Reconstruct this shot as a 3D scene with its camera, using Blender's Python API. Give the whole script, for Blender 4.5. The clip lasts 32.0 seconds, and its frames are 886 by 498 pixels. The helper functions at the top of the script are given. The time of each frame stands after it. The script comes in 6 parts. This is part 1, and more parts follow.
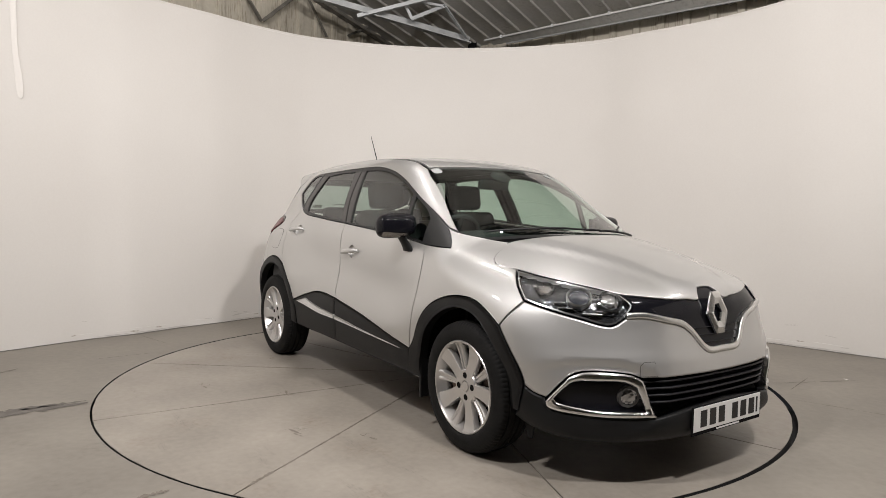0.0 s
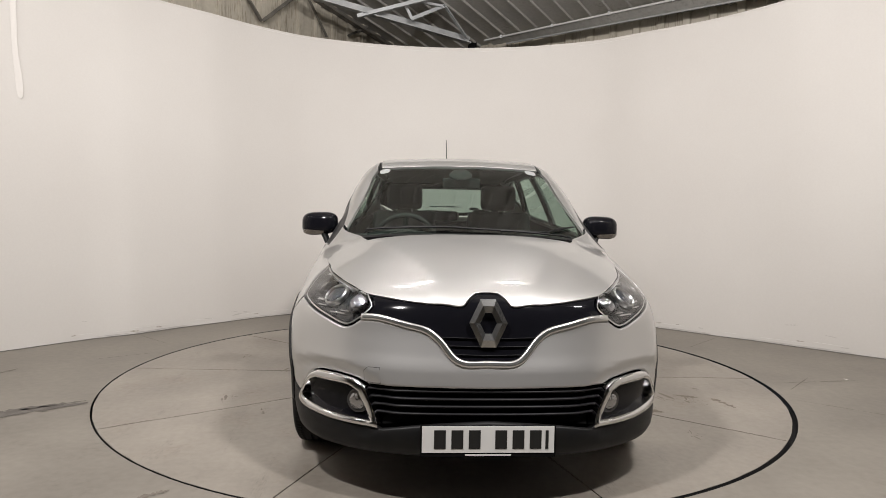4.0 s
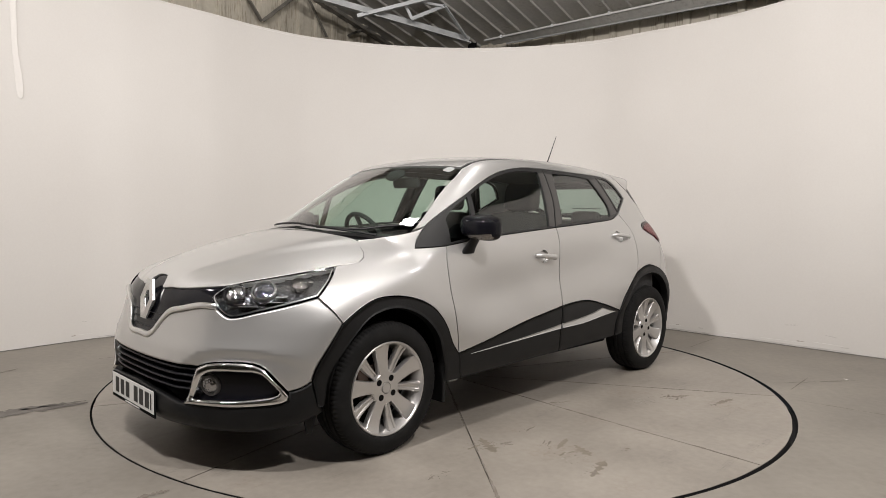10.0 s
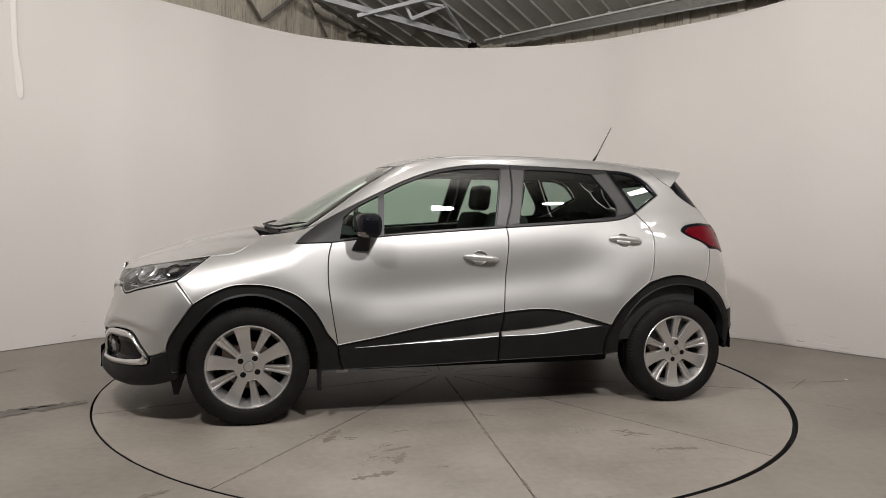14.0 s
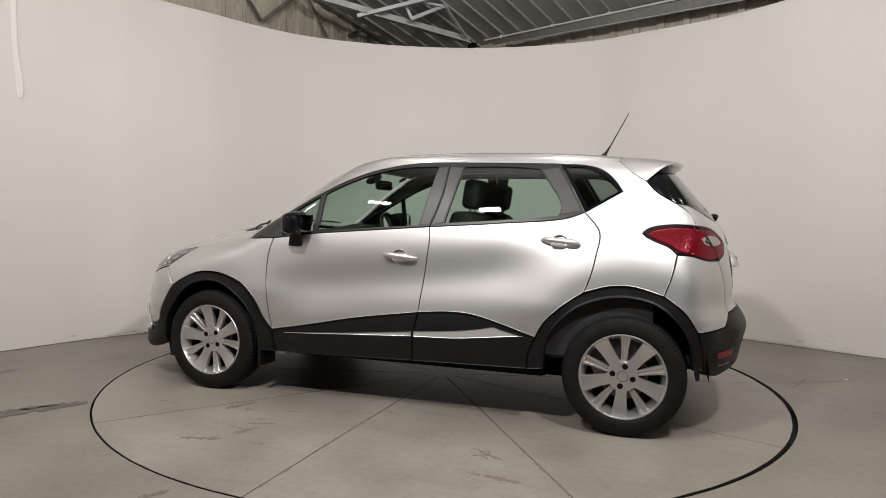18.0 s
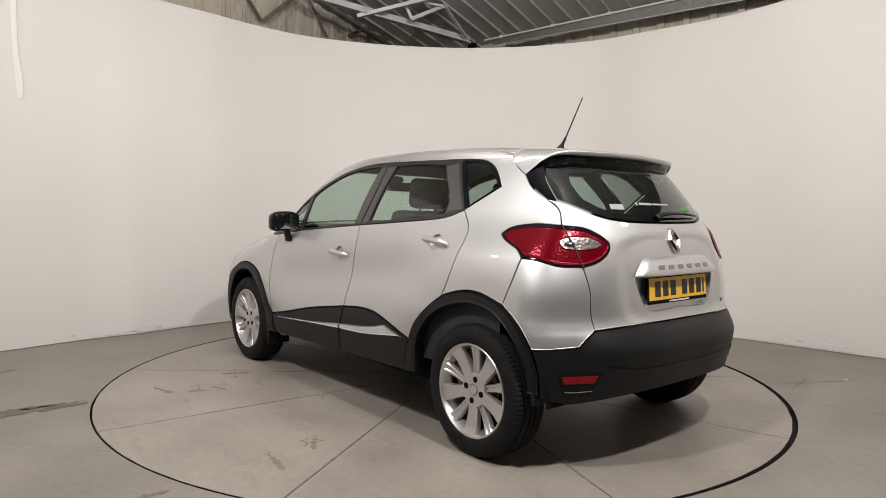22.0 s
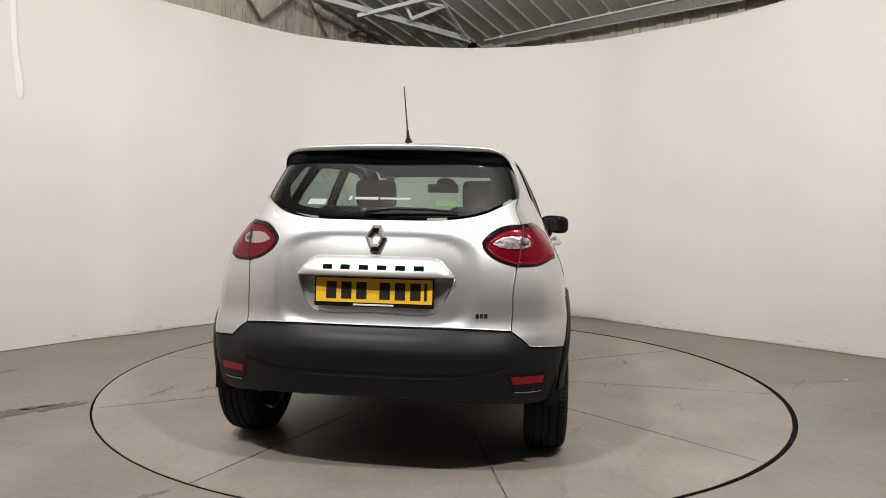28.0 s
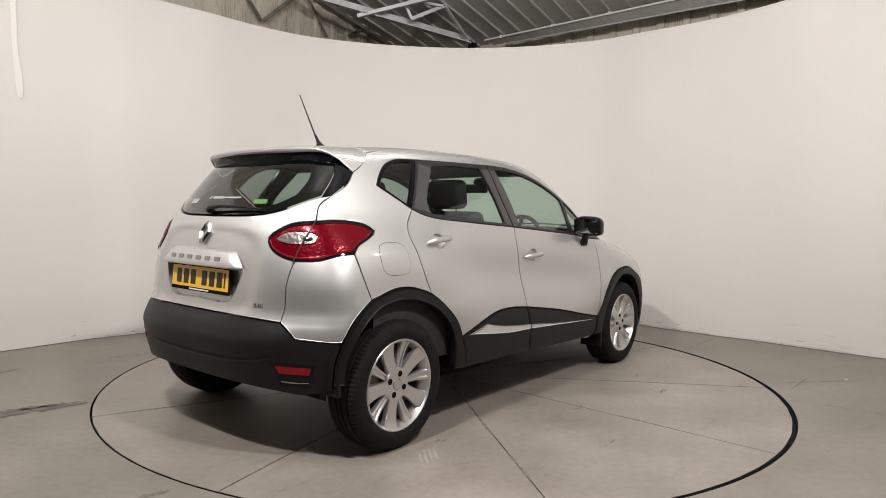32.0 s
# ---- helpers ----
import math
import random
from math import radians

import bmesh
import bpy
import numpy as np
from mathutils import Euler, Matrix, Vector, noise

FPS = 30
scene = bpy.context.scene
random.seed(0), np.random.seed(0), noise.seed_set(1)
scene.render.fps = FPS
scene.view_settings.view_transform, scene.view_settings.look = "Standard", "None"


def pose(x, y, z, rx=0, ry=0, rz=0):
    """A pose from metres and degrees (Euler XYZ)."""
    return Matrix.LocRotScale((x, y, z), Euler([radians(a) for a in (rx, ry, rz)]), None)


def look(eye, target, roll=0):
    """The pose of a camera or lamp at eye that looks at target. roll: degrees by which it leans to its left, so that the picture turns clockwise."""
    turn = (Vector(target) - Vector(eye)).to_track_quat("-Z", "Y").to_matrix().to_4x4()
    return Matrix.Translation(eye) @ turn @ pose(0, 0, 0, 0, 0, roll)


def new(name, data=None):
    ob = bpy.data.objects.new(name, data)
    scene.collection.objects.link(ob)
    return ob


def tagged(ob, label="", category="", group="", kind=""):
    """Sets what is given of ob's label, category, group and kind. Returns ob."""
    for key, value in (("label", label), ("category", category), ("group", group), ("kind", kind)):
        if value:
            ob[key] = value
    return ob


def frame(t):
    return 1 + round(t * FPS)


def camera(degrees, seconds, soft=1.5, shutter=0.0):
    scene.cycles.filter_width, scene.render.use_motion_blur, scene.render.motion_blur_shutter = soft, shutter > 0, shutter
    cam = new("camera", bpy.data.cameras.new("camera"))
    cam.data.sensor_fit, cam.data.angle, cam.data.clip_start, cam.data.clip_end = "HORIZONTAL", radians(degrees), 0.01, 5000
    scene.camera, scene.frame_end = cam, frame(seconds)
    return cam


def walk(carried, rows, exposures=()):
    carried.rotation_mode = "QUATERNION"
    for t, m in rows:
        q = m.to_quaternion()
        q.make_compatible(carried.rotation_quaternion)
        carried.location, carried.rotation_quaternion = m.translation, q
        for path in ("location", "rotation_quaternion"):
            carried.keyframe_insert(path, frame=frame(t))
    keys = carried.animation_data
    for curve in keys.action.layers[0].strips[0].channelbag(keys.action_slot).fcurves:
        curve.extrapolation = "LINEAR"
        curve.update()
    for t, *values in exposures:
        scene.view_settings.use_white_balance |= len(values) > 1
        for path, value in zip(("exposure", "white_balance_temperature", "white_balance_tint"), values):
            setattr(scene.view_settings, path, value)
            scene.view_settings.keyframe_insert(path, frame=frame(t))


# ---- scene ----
cam = camera(68.58, 32.0, 0.5)
EYE = Vector((0.0, -4.678, 1.175))
AIM = EYE + Vector((-0.002525, 0.99846, -0.05534))
walk(cam, [(0.0, look(EYE, AIM, 0.957)), (32.0, look(EYE, AIM, 0.957))], [(0.0, 0.0), (9.0, 0.01), (10.0, 0.0), (11.0, -0.10), (12.0, -0.21), (13.0, -0.30), (17.0, -0.33), (19.0, -0.25), (21.0, -0.12), (23.0, -0.03), (32.0, 0.0)])

# ---- world and lamps ----
world = bpy.data.worlds.new("hall_gloom")
scene.world = world
world.use_nodes = True
world.node_tree.nodes["Background"].inputs[0].default_value = (0.62, 0.66, 0.72, 1)
world.node_tree.nodes["Background"].inputs[1].default_value = 0.02


def area_lamp(name, eye, target, sx, sy, power, colour):
    data = bpy.data.lights.new(name, "AREA")
    data.shape, data.size, data.size_y, data.energy, data.color = "RECTANGLE", sx, sy, power, colour
    ob = new(name, data)
    ob.matrix_world = look(eye, target)
    return ob


WARM = (1.0, 0.96, 0.945)
# floodlights over the open side of the studio, and two weaker ones under the roof above the car
LAMPS = [((-1.45, -3.5, 3.75), (-0.3, 2.0, 1.5), 144), ((1.45, -3.5, 3.75), (0.3, 2.0, 1.5), 140), ((-2.65, -2.45, 3.5), (0, 1.2, 1.1), 20), ((2.65, -2.45, 3.5), (0, 1.2, 1.1), 16),
         ((-3.45, -1.25, 3.35), (0, 0.5, 0.8), 8), ((3.45, -1.25, 3.35), (0, 0.5, 0.8), 6), ((-0.85, 0.1, 3.95), (-0.6, 0.4, 0), 13), ((0.85, 0.1, 3.95), (0.6, 0.4, 0), 13)]
for eye, target, power in LAMPS:
    area_lamp("lamp", eye, target, 0.30, 0.11, power, WARM)

# ---- materials ----
def material(name, colour, rough=0.5, metal=0.0, **more):
    m = bpy.data.materials.new(name)
    m.use_nodes = True
    b = m.node_tree.nodes["Principled BSDF"]
    b.inputs["Base Color"].default_value = (*colour, 1)
    b.inputs["Roughness"].default_value = rough
    b.inputs["Metallic"].default_value = metal
    for key, value in more.items():
        b.inputs[key.replace("_", " ")].default_value = value
    return m


def grain(m, scale, low, high, bump=0.0, scale2=None, rough=None, stretch=(1, 1, 1)):
    """Two scales of noise on the base colour, and a fine relief."""
    t = m.node_tree
    b = t.nodes["Principled BSDF"]
    co = t.nodes.new("ShaderNodeTexCoord")
    mp = t.nodes.new("ShaderNodeMapping")
    mp.inputs["Scale"].default_value = stretch
    t.links.new(co.outputs["Object"], mp.inputs[0])
    n1, n2 = t.nodes.new("ShaderNodeTexNoise"), t.nodes.new("ShaderNodeTexNoise")
    n1.inputs["Scale"].default_value, n1.inputs["Detail"].default_value = scale, 6
    n2.inputs["Scale"].default_value, n2.inputs["Detail"].default_value = scale2 or scale * 14, 4
    for n in (n1, n2):
        t.links.new(mp.outputs[0], n.inputs["Vector"])
    add = t.nodes.new("ShaderNodeMath")
    add.operation = "MULTIPLY_ADD"
    t.links.new(n2.outputs[0], add.inputs[0])
    add.inputs[1].default_value = 0.35
    t.links.new(n1.outputs[0], add.inputs[2])
    ramp = t.nodes.new("ShaderNodeValToRGB")
    ramp.color_ramp.elements[0].position, ramp.color_ramp.elements[1].position = 0.42, 0.95
    ramp.color_ramp.elements[0].color, ramp.color_ramp.elements[1].color = (*low, 1), (*high, 1)
    t.links.new(add.outputs[0], ramp.inputs[0])
    t.links.new(ramp.outputs[0], b.inputs["Base Color"])
    if bump:
        bp = t.nodes.new("ShaderNodeBump")
        bp.inputs["Strength"].default_value, bp.inputs["Distance"].default_value = bump, 0.004
        t.links.new(n2.outputs[0], bp.inputs["Height"])
        t.links.new(bp.outputs[0], b.inputs["Normal"])
    if rough:
        rg = t.nodes.new("ShaderNodeMapRange")
        rg.inputs["To Min"].default_value, rg.inputs["To Max"].default_value = rough
        t.links.new(n1.outputs[0], rg.inputs[0])
        t.links.new(rg.outputs[0], b.inputs["Roughness"])
    return m


def glass(name, tint, gloss=1.0):
    """A thin pane: tinted see-through with a clear reflection by Fresnel."""
    m = bpy.data.materials.new(name)
    m.use_nodes = True
    t = m.node_tree
    t.nodes.clear()
    out, mix = t.nodes.new("ShaderNodeOutputMaterial"), t.nodes.new("ShaderNodeMixShader")
    clear, shine, fr = t.nodes.new("ShaderNodeBsdfTransparent"), t.nodes.new("ShaderNodeBsdfGlossy"), t.nodes.new("ShaderNodeLayerWeight")
    clear.inputs[0].default_value = (*tint, 1)
    shine.inputs["Roughness"].default_value = 0.0
    shine.inputs[0].default_value = (gloss, gloss, gloss, 1)
    fr.inputs[0].default_value = 0.5
    power, scale = t.nodes.new("ShaderNodeMath"), t.nodes.new("ShaderNodeMath")
    power.operation, scale.operation = "POWER", "MULTIPLY_ADD"
    power.inputs[1].default_value, scale.inputs[1].default_value, scale.inputs[2].default_value = 4.5, 0.92, 0.075
    t.links.new(fr.outputs["Facing"], power.inputs[0])
    t.links.new(power.outputs[0], scale.inputs[0])
    t.links.new(scale.outputs[0], mix.inputs[0])
    t.links.new(clear.outputs[0], mix.inputs[1])
    t.links.new(shine.outputs[0], mix.inputs[2])
    t.links.new(mix.outputs[0], out.inputs[0])
    return m


def facet(m, scale, strength):
    """Small moulded prisms in a lamp's reflector."""
    t = m.node_tree
    co, vo, bp = t.nodes.new("ShaderNodeTexCoord"), t.nodes.new("ShaderNodeTexVoronoi"), t.nodes.new("ShaderNodeBump")
    vo.inputs["Scale"].default_value = scale
    bp.inputs["Strength"].default_value, bp.inputs["Distance"].default_value = strength, 0.006
    t.links.new(co.outputs["Object"], vo.inputs["Vector"])
    t.links.new(vo.outputs["Distance"], bp.inputs["Height"])
    t.links.new(bp.outputs[0], t.nodes["Principled BSDF"].inputs["Normal"])
    return m


def worn(m, tint, scale, lo, hi, amount, stretch=(1, 1, 1)):
    """Worn, rusty patches: broad noise says where, fine noise breaks them up into specks and streaks."""
    t = m.node_tree
    b = t.nodes["Principled BSDF"]
    old = b.inputs["Base Color"].links[0].from_socket
    co, mp = t.nodes.new("ShaderNodeTexCoord"), t.nodes.new("ShaderNodeMapping")
    mp.inputs["Scale"].default_value = stretch
    t.links.new(co.outputs["Object"], mp.inputs[0])
    prod = None
    for sc, a, c in ((scale, lo, hi), (scale * 16, 0.50, 0.66)):
        n, r = t.nodes.new("ShaderNodeTexNoise"), t.nodes.new("ShaderNodeMapRange")
        n.inputs["Scale"].default_value, n.inputs["Detail"].default_value = sc, 8
        r.inputs["From Min"].default_value, r.inputs["From Max"].default_value = a, c
        r.inputs["To Min"].default_value = 0.0 if prod is None else 0.25
        t.links.new(mp.outputs[0], n.inputs["Vector"])
        t.links.new(n.outputs[0], r.inputs[0])
        if prod is None:
            prod = r.outputs[0]
        else:
            mul = t.nodes.new("ShaderNodeMath")
            mul.operation = "MULTIPLY"
            t.links.new(prod, mul.inputs[0])
            t.links.new(r.outputs[0], mul.inputs[1])
            prod = mul.outputs[0]
    sc = t.nodes.new("ShaderNodeMath")
    sc.operation = "MULTIPLY"
    sc.inputs[1].default_value = amount
    t.links.new(prod, sc.inputs[0])
    mix = t.nodes.new("ShaderNodeMix")
    mix.data_type = "RGBA"
    for node_in in [k for k in mix.inputs if k.type == "RGBA" and k.name == "B"]:
        node_in.default_value = (*tint, 1)
    t.links.new(sc.outputs[0], mix.inputs[0])
    t.links.new(old, [k for k in mix.inputs if k.type == "RGBA" and k.name == "A"][0])
    t.links.new([k for k in mix.outputs if k.type == "RGBA"][0], b.inputs["Base Color"])
    return m


M = {}
M["frame_black"] = material("window_seal", (0.012, 0.012, 0.012), 0.4)
M["silver"] = material("silver_paint", (0.57, 0.564, 0.552), 0.44, 0.85, Coat_Weight=1.0, Coat_Roughness=0.03)
M["black_plastic"] = grain(material("black_plastic", (0.03, 0.03, 0.032), 0.46, 0.0, Specular_IOR_Level=0.28), 9, (0.0045, 0.0045, 0.0047), (0.009, 0.009, 0.0092), 0.12, 420)
M["gloss_black"] = material("gloss_black", (0.006, 0.006, 0.008), 0.09, 0.0, Specular_IOR_Level=0.2)
M["satin_grey"] = material("satin_frame", (0.05, 0.047, 0.045), 0.38)
M["chrome"] = material("chrome", (0.78, 0.78, 0.78), 0.13, 1.0)
M["alloy"] = material("alloy", (0.58, 0.565, 0.55), 0.33, 0.82, Coat_Weight=0.5)
M["rubber"] = grain(material("rubber", (0.02, 0.02, 0.02), 0.7, 0.0, Specular_IOR_Level=0.16), 14, (0.006, 0.006, 0.006), (0.014, 0.0135, 0.013), 0.2, 300)
M["dark"] = material("dark_void", (0.006, 0.006, 0.006), 0.9, 0.0, Specular_IOR_Level=0.1)
M["trim"] = grain(material("cabin_trim", (0.02, 0.02, 0.021), 0.7), 20, (0.014, 0.014, 0.015), (0.03, 0.03, 0.031), 0.3, 300)
M["fabric"] = grain(material("seat_fabric", (0.02, 0.02, 0.02), 0.9), 30, (0.012, 0.012, 0.013), (0.035, 0.034, 0.034), 0.4, 500)
M["window"] = glass("window_glass", (0.67, 0.795, 0.725))
M["window_dark"] = glass("rear_glass", (0.50, 0.57, 0.54))
M["lens"] = glass("lamp_cover", (0.92, 0.93, 0.94))
M["red"] = facet(material("red_lens", (0.135, 0.0, 0.006), 0.22, 0.30, Coat_Weight=0.15, Specular_IOR_Level=0.15), 75, 0.15)
M["clear_lamp"] = facet(material("clear_lamp", (0.44, 0.38, 0.36), 0.22, 0.85, Coat_Weight=0.4), 60, 0.22)
M["yellow"] = material("plate_yellow", (0.85, 0.50, 0.03), 0.35)
M["white"] = material("plate_white", (0.78, 0.78, 0.76), 0.35)
M["ink"] = material("plate_ink", (0.012, 0.012, 0.012), 0.5)
M["wall"] = grain(material("wall_paint", (0.78, 0.75, 0.71), 0.65), 0.6, (0.635, 0.605, 0.57), (0.69, 0.665, 0.63), 0.05, 60)
M["floor"] = grain(material("floor_paint", (0.36, 0.33, 0.30), 0.5), 1.3, (0.163, 0.146, 0.124), (0.272, 0.247, 0.211), 0.08, 22, (0.38, 0.6))
M["disc"] = grain(material("turntable_paint", (0.38, 0.35, 0.32), 0.45), 1.7, (0.200, 0.178, 0.151), (0.335, 0.302, 0.260), 0.08, 26, (0.33, 0.55))
worn(M["disc"], (0.17, 0.12, 0.08), 2.1, 0.55, 0.72, 0.55, (1, 1, 1))
worn(M["disc"], (0.10, 0.088, 0.075), 3.3, 0.60, 0.74, 0.6, (0.5, 2.2, 1))
worn(M["floor"], (0.11, 0.095, 0.08), 1.6, 0.58, 0.74, 0.5, (1, 1, 1))
M["joint"] = material("joint", (0.16, 0.14, 0.12), 0.8)
M["groove"] = material("groove", (0.012, 0.012, 0.012), 0.9)
M["sheet"] = grain(material("roof_sheet", (0.20, 0.19, 0.18), 0.6, 0.2), 1.5, (0.36, 0.35, 0.325), (0.56, 0.545, 0.51), 0.1, 30)
M["clad"] = grain(material("wall_sheet", (0.42, 0.38, 0.31), 0.6), 1.2, (0.38, 0.345, 0.28), (0.54, 0.50, 0.42), 0.1, 25)
worn(M["clad"], (0.20, 0.17, 0.125), 1.3, 0.42, 0.62, 0.75, (3.0, 3.0, 0.35))
worn(M["sheet"], (0.24, 0.225, 0.20), 1.5, 0.42, 0.66, 0.6, (1, 1, 1))
M["steel"] = grain(material("galvanised", (0.42, 0.43, 0.43), 0.5, 0.5), 6, (0.34, 0.35, 0.35), (0.50, 0.51, 0.51), 0.1, 60)
M["steel_dark"] = grain(material("dark_steel", (0.12, 0.12, 0.115), 0.6, 0.3), 6, (0.13, 0.122, 0.105), (0.24, 0.225, 0.195), 0.1, 60)
M["patch"] = grain(material("bare_concrete", (0.17, 0.15, 0.13), 0.8), 12, (0.09, 0.08, 0.07), (0.17, 0.155, 0.138), 0.2, 90)
M["rust"] = grain(material("rust_stain", (0.22, 0.15, 0.10), 0.8), 18, (0.14, 0.115, 0.09), (0.23, 0.205, 0.18), 0.2, 120)
M["stain"] = grain(material("brown_stain", (0.19, 0.16, 0.125), 0.7), 14, (0.155, 0.13, 0.10), (0.235, 0.205, 0.168), 0.1, 110)
M["scuff"] = grain(material("wall_scuff", (0.42, 0.40, 0.37), 0.7), 20, (0.47, 0.445, 0.415), (0.58, 0.555, 0.52), 0.1, 90)
M["white_scuff"] = material("pale_scuff", (0.37, 0.34, 0.305), 0.7)
M["slat"] = material("slat", (0.014, 0.014, 0.016), 0.42, 0.0, Specular_IOR_Level=0.22)
M["badge"] = material("badge_chrome", (0.42, 0.41, 0.40), 0.14, 1.0)
M["seam"] = material("seam", (0.02, 0.02, 0.02), 0.8)
M["lamp_inner"] = facet(material("lamp_inner", (0.12, 0.122, 0.128), 0.2, 0.85), 60, 0.42)
M["strip"] = material("light_strip", (0.62, 0.62, 0.61), 0.3, 0.2, Coat_Weight=1.0)
M["projector"] = material("projector", (0.06, 0.065, 0.075), 0.04, 0.3, Coat_Weight=1.0)
M["amber"] = facet(material("amber", (0.24, 0.22, 0.20), 0.18, 0.8, Coat_Weight=1.0), 120, 0.6)
M["lamp_bowl"] = facet(material("lamp_bowl", (0.42, 0.42, 0.43), 0.12, 1.0, Coat_Weight=1.0), 75, 0.5)
M["brake_red"] = material("dark_red_lens", (0.05, 0.002, 0.003), 0.15, 0.0, Coat_Weight=1.0)
M["whip"] = material("dark_whip", (0.05, 0.05, 0.05), 0.4, 0.5)
M["red_reflector"] = facet(material("red_reflector", (0.24, 0.003, 0.008), 0.35, 0.1, Coat_Weight=0.2, Specular_IOR_Level=0.3), 160, 0.3)
M["badge_front"] = material("front_badge_chrome", (0.76, 0.76, 0.75), 0.20, 1.0)
M["satin_chrome"] = material("satin_chrome", (0.78, 0.78, 0.77), 0.28, 1.0)
M["bright_trim"] = material("bright_trim", (0.70, 0.70, 0.69), 0.26, 0.55, Coat_Weight=0.5)
M["mirror"] = material("mirror", (0.85, 0.86, 0.86), 0.01, 1.0)
M["sticker"] = material("sticker", (0.30, 0.31, 0.30), 0.5)
M["green_sticker"] = material("green_sticker", (0.07, 0.18, 0.05), 0.5)
M["lining"] = grain(material("headlining", (0.10, 0.10, 0.095), 0.9), 20, (0.07, 0.07, 0.066), (0.13, 0.13, 0.124), 0.2, 300)
M["dirt"] = grain(material("foot_dirt", (0.36, 0.31, 0.26), 0.8), 20, (0.33, 0.29, 0.24), (0.48, 0.44, 0.39), 0.1, 90)
M["pale_line"] = material("paint_ridge", (0.73, 0.71, 0.68), 0.5)
M["brake"] = material("brake_steel", (0.16, 0.12, 0.10), 0.5, 0.6)

# ---- the car's outer surface: four smooth faces blended into one skin ----
def spline(xs, ys):
    """A smooth curve through a few design heights or widths (monotone cubic)."""
    xs, ys = np.array(xs, float), np.array(ys, float)
    h, d = np.diff(xs), np.diff(ys) / np.diff(xs)
    m = np.concatenate([[d[0]], np.where(d[:-1] * d[1:] > 0, 2 * d[:-1] * d[1:] / (d[:-1] + d[1:] + 1e-12 * np.sign(d[1:] + 1e-30)), 0), [d[-1]]])

    def f(v):
        v = np.asarray(v, float)
        c = np.clip(v, xs[0], xs[-1])
        i = np.clip(np.searchsorted(xs, c) - 1, 0, len(h) - 1)
        s = (c - xs[i]) / h[i]
        a, b = ys[i], ys[i + 1]
        r = a + (b - a) * s * s * (3 - 2 * s) + h[i] * (m[i] * s * (1 - s) ** 2 - m[i + 1] * s * s * (1 - s))
        return r + (v - c) * np.where(v > c, m[-1], m[0])
    return f


section = spline([0.18, 0.26, 0.36, 0.50, 0.62, 0.75, 0.88, 0.97, 1.05, 1.12, 1.25, 1.38, 1.48, 1.56],
                 [0.80, 0.845, 0.868, 0.872, 0.860, 0.842, 0.824, 0.806, 0.785, 0.762, 0.715, 0.655, 0.600, 0.545])
taper_low = spline([-1.95, -1.65, -1.35, -0.9, 0.6, 1.0, 1.5, 1.8, 2.1], [-0.07, -0.035, -0.012, 0, 0, -0.004, -0.015, -0.04, -0.09])
taper_high = spline([-1.8, -1.55, -1.27, -0.8, -0.2, 0.5, 1.06, 1.4], [-0.15, -0.095, -0.05, -0.012, 0, -0.012, -0.045, -0.07])
centre_hood = spline([1.10, 1.21, 1.36, 1.50, 1.68, 1.86, 1.98, 2.06, 2.14], [1.100, 1.082, 1.055, 1.026, 0.982, 0.926, 0.882, 0.846, 0.80])
centre_roof = spline([-1.75, -1.6, -1.38, -1.1, -0.76, -0.35, 0.0, 0.2, 0.406, 0.6, 0.754, 0.906, 1.057, 1.21, 1.35],
                     [1.448, 1.478, 1.515, 1.545, 1.562, 1.568, 1.56, 1.548, 1.512, 1.432, 1.351, 1.262, 1.173, 1.083, 1.0])
front_face = spline([0.16, 0.21, 0.26, 0.30, 0.36, 0.45, 0.54, 0.62, 0.70, 0.76, 0.82, 0.88, 0.96],
                    [2.08, 2.15, 2.185, 2.188, 2.17, 2.178, 2.162, 2.135, 2.112, 2.10, 2.085, 2.05, 1.96])
rear_face = spline([0.2, 0.3, 0.38, 0.5, 0.58, 0.63, 0.665, 0.72, 0.8, 0.93, 1.05, 1.14, 1.25, 1.35, 1.45],
                   [1.83, 1.90, 1.932, 1.948, 1.945, 1.936, 1.922, 1.905, 1.90, 1.885, 1.852, 1.80, 1.715, 1.63, 1.545])


def smax(a, b, k):
    h = np.maximum(k - np.abs(a - b), 0) / k
    return np.maximum(a, b) + h * h * k / 4


def blend(v, lo, hi):
    s = np.clip((v - lo) / (hi - lo), 0, 1)
    return s * s * (3 - 2 * s)


def flare(d, edge, reach):
    """A wheel arch's swelling: level up to a soft crease, then running out."""
    s = np.clip((np.sqrt((d - edge) ** 2 + 0.0024) + d - edge) / 2 / reach, 0, 1)
    return (1 - s) ** 2


def half_width(x, z):
    t = blend(z, 0.95, 1.2)
    w = section(z) + taper_low(x) * (1 - t) + taper_high(x) * t
    low = blend(z, 0.42, 0.70)
    w = w + 0.036 * low * flare(np.hypot(x - 1.29, z - 0.34), 0.50, 0.40)
    w = w + 0.034 * low * flare(np.hypot(x + 1.32, z - 0.36), 0.55, 0.40)
    waist = blend(x, -1.05, -0.55) * (1 - blend(x, 0.55, 1.0))
    w = w - 0.020 * waist * np.exp(-((z - 0.785 + 0.115 * x) / 0.13) ** 2)
    return w


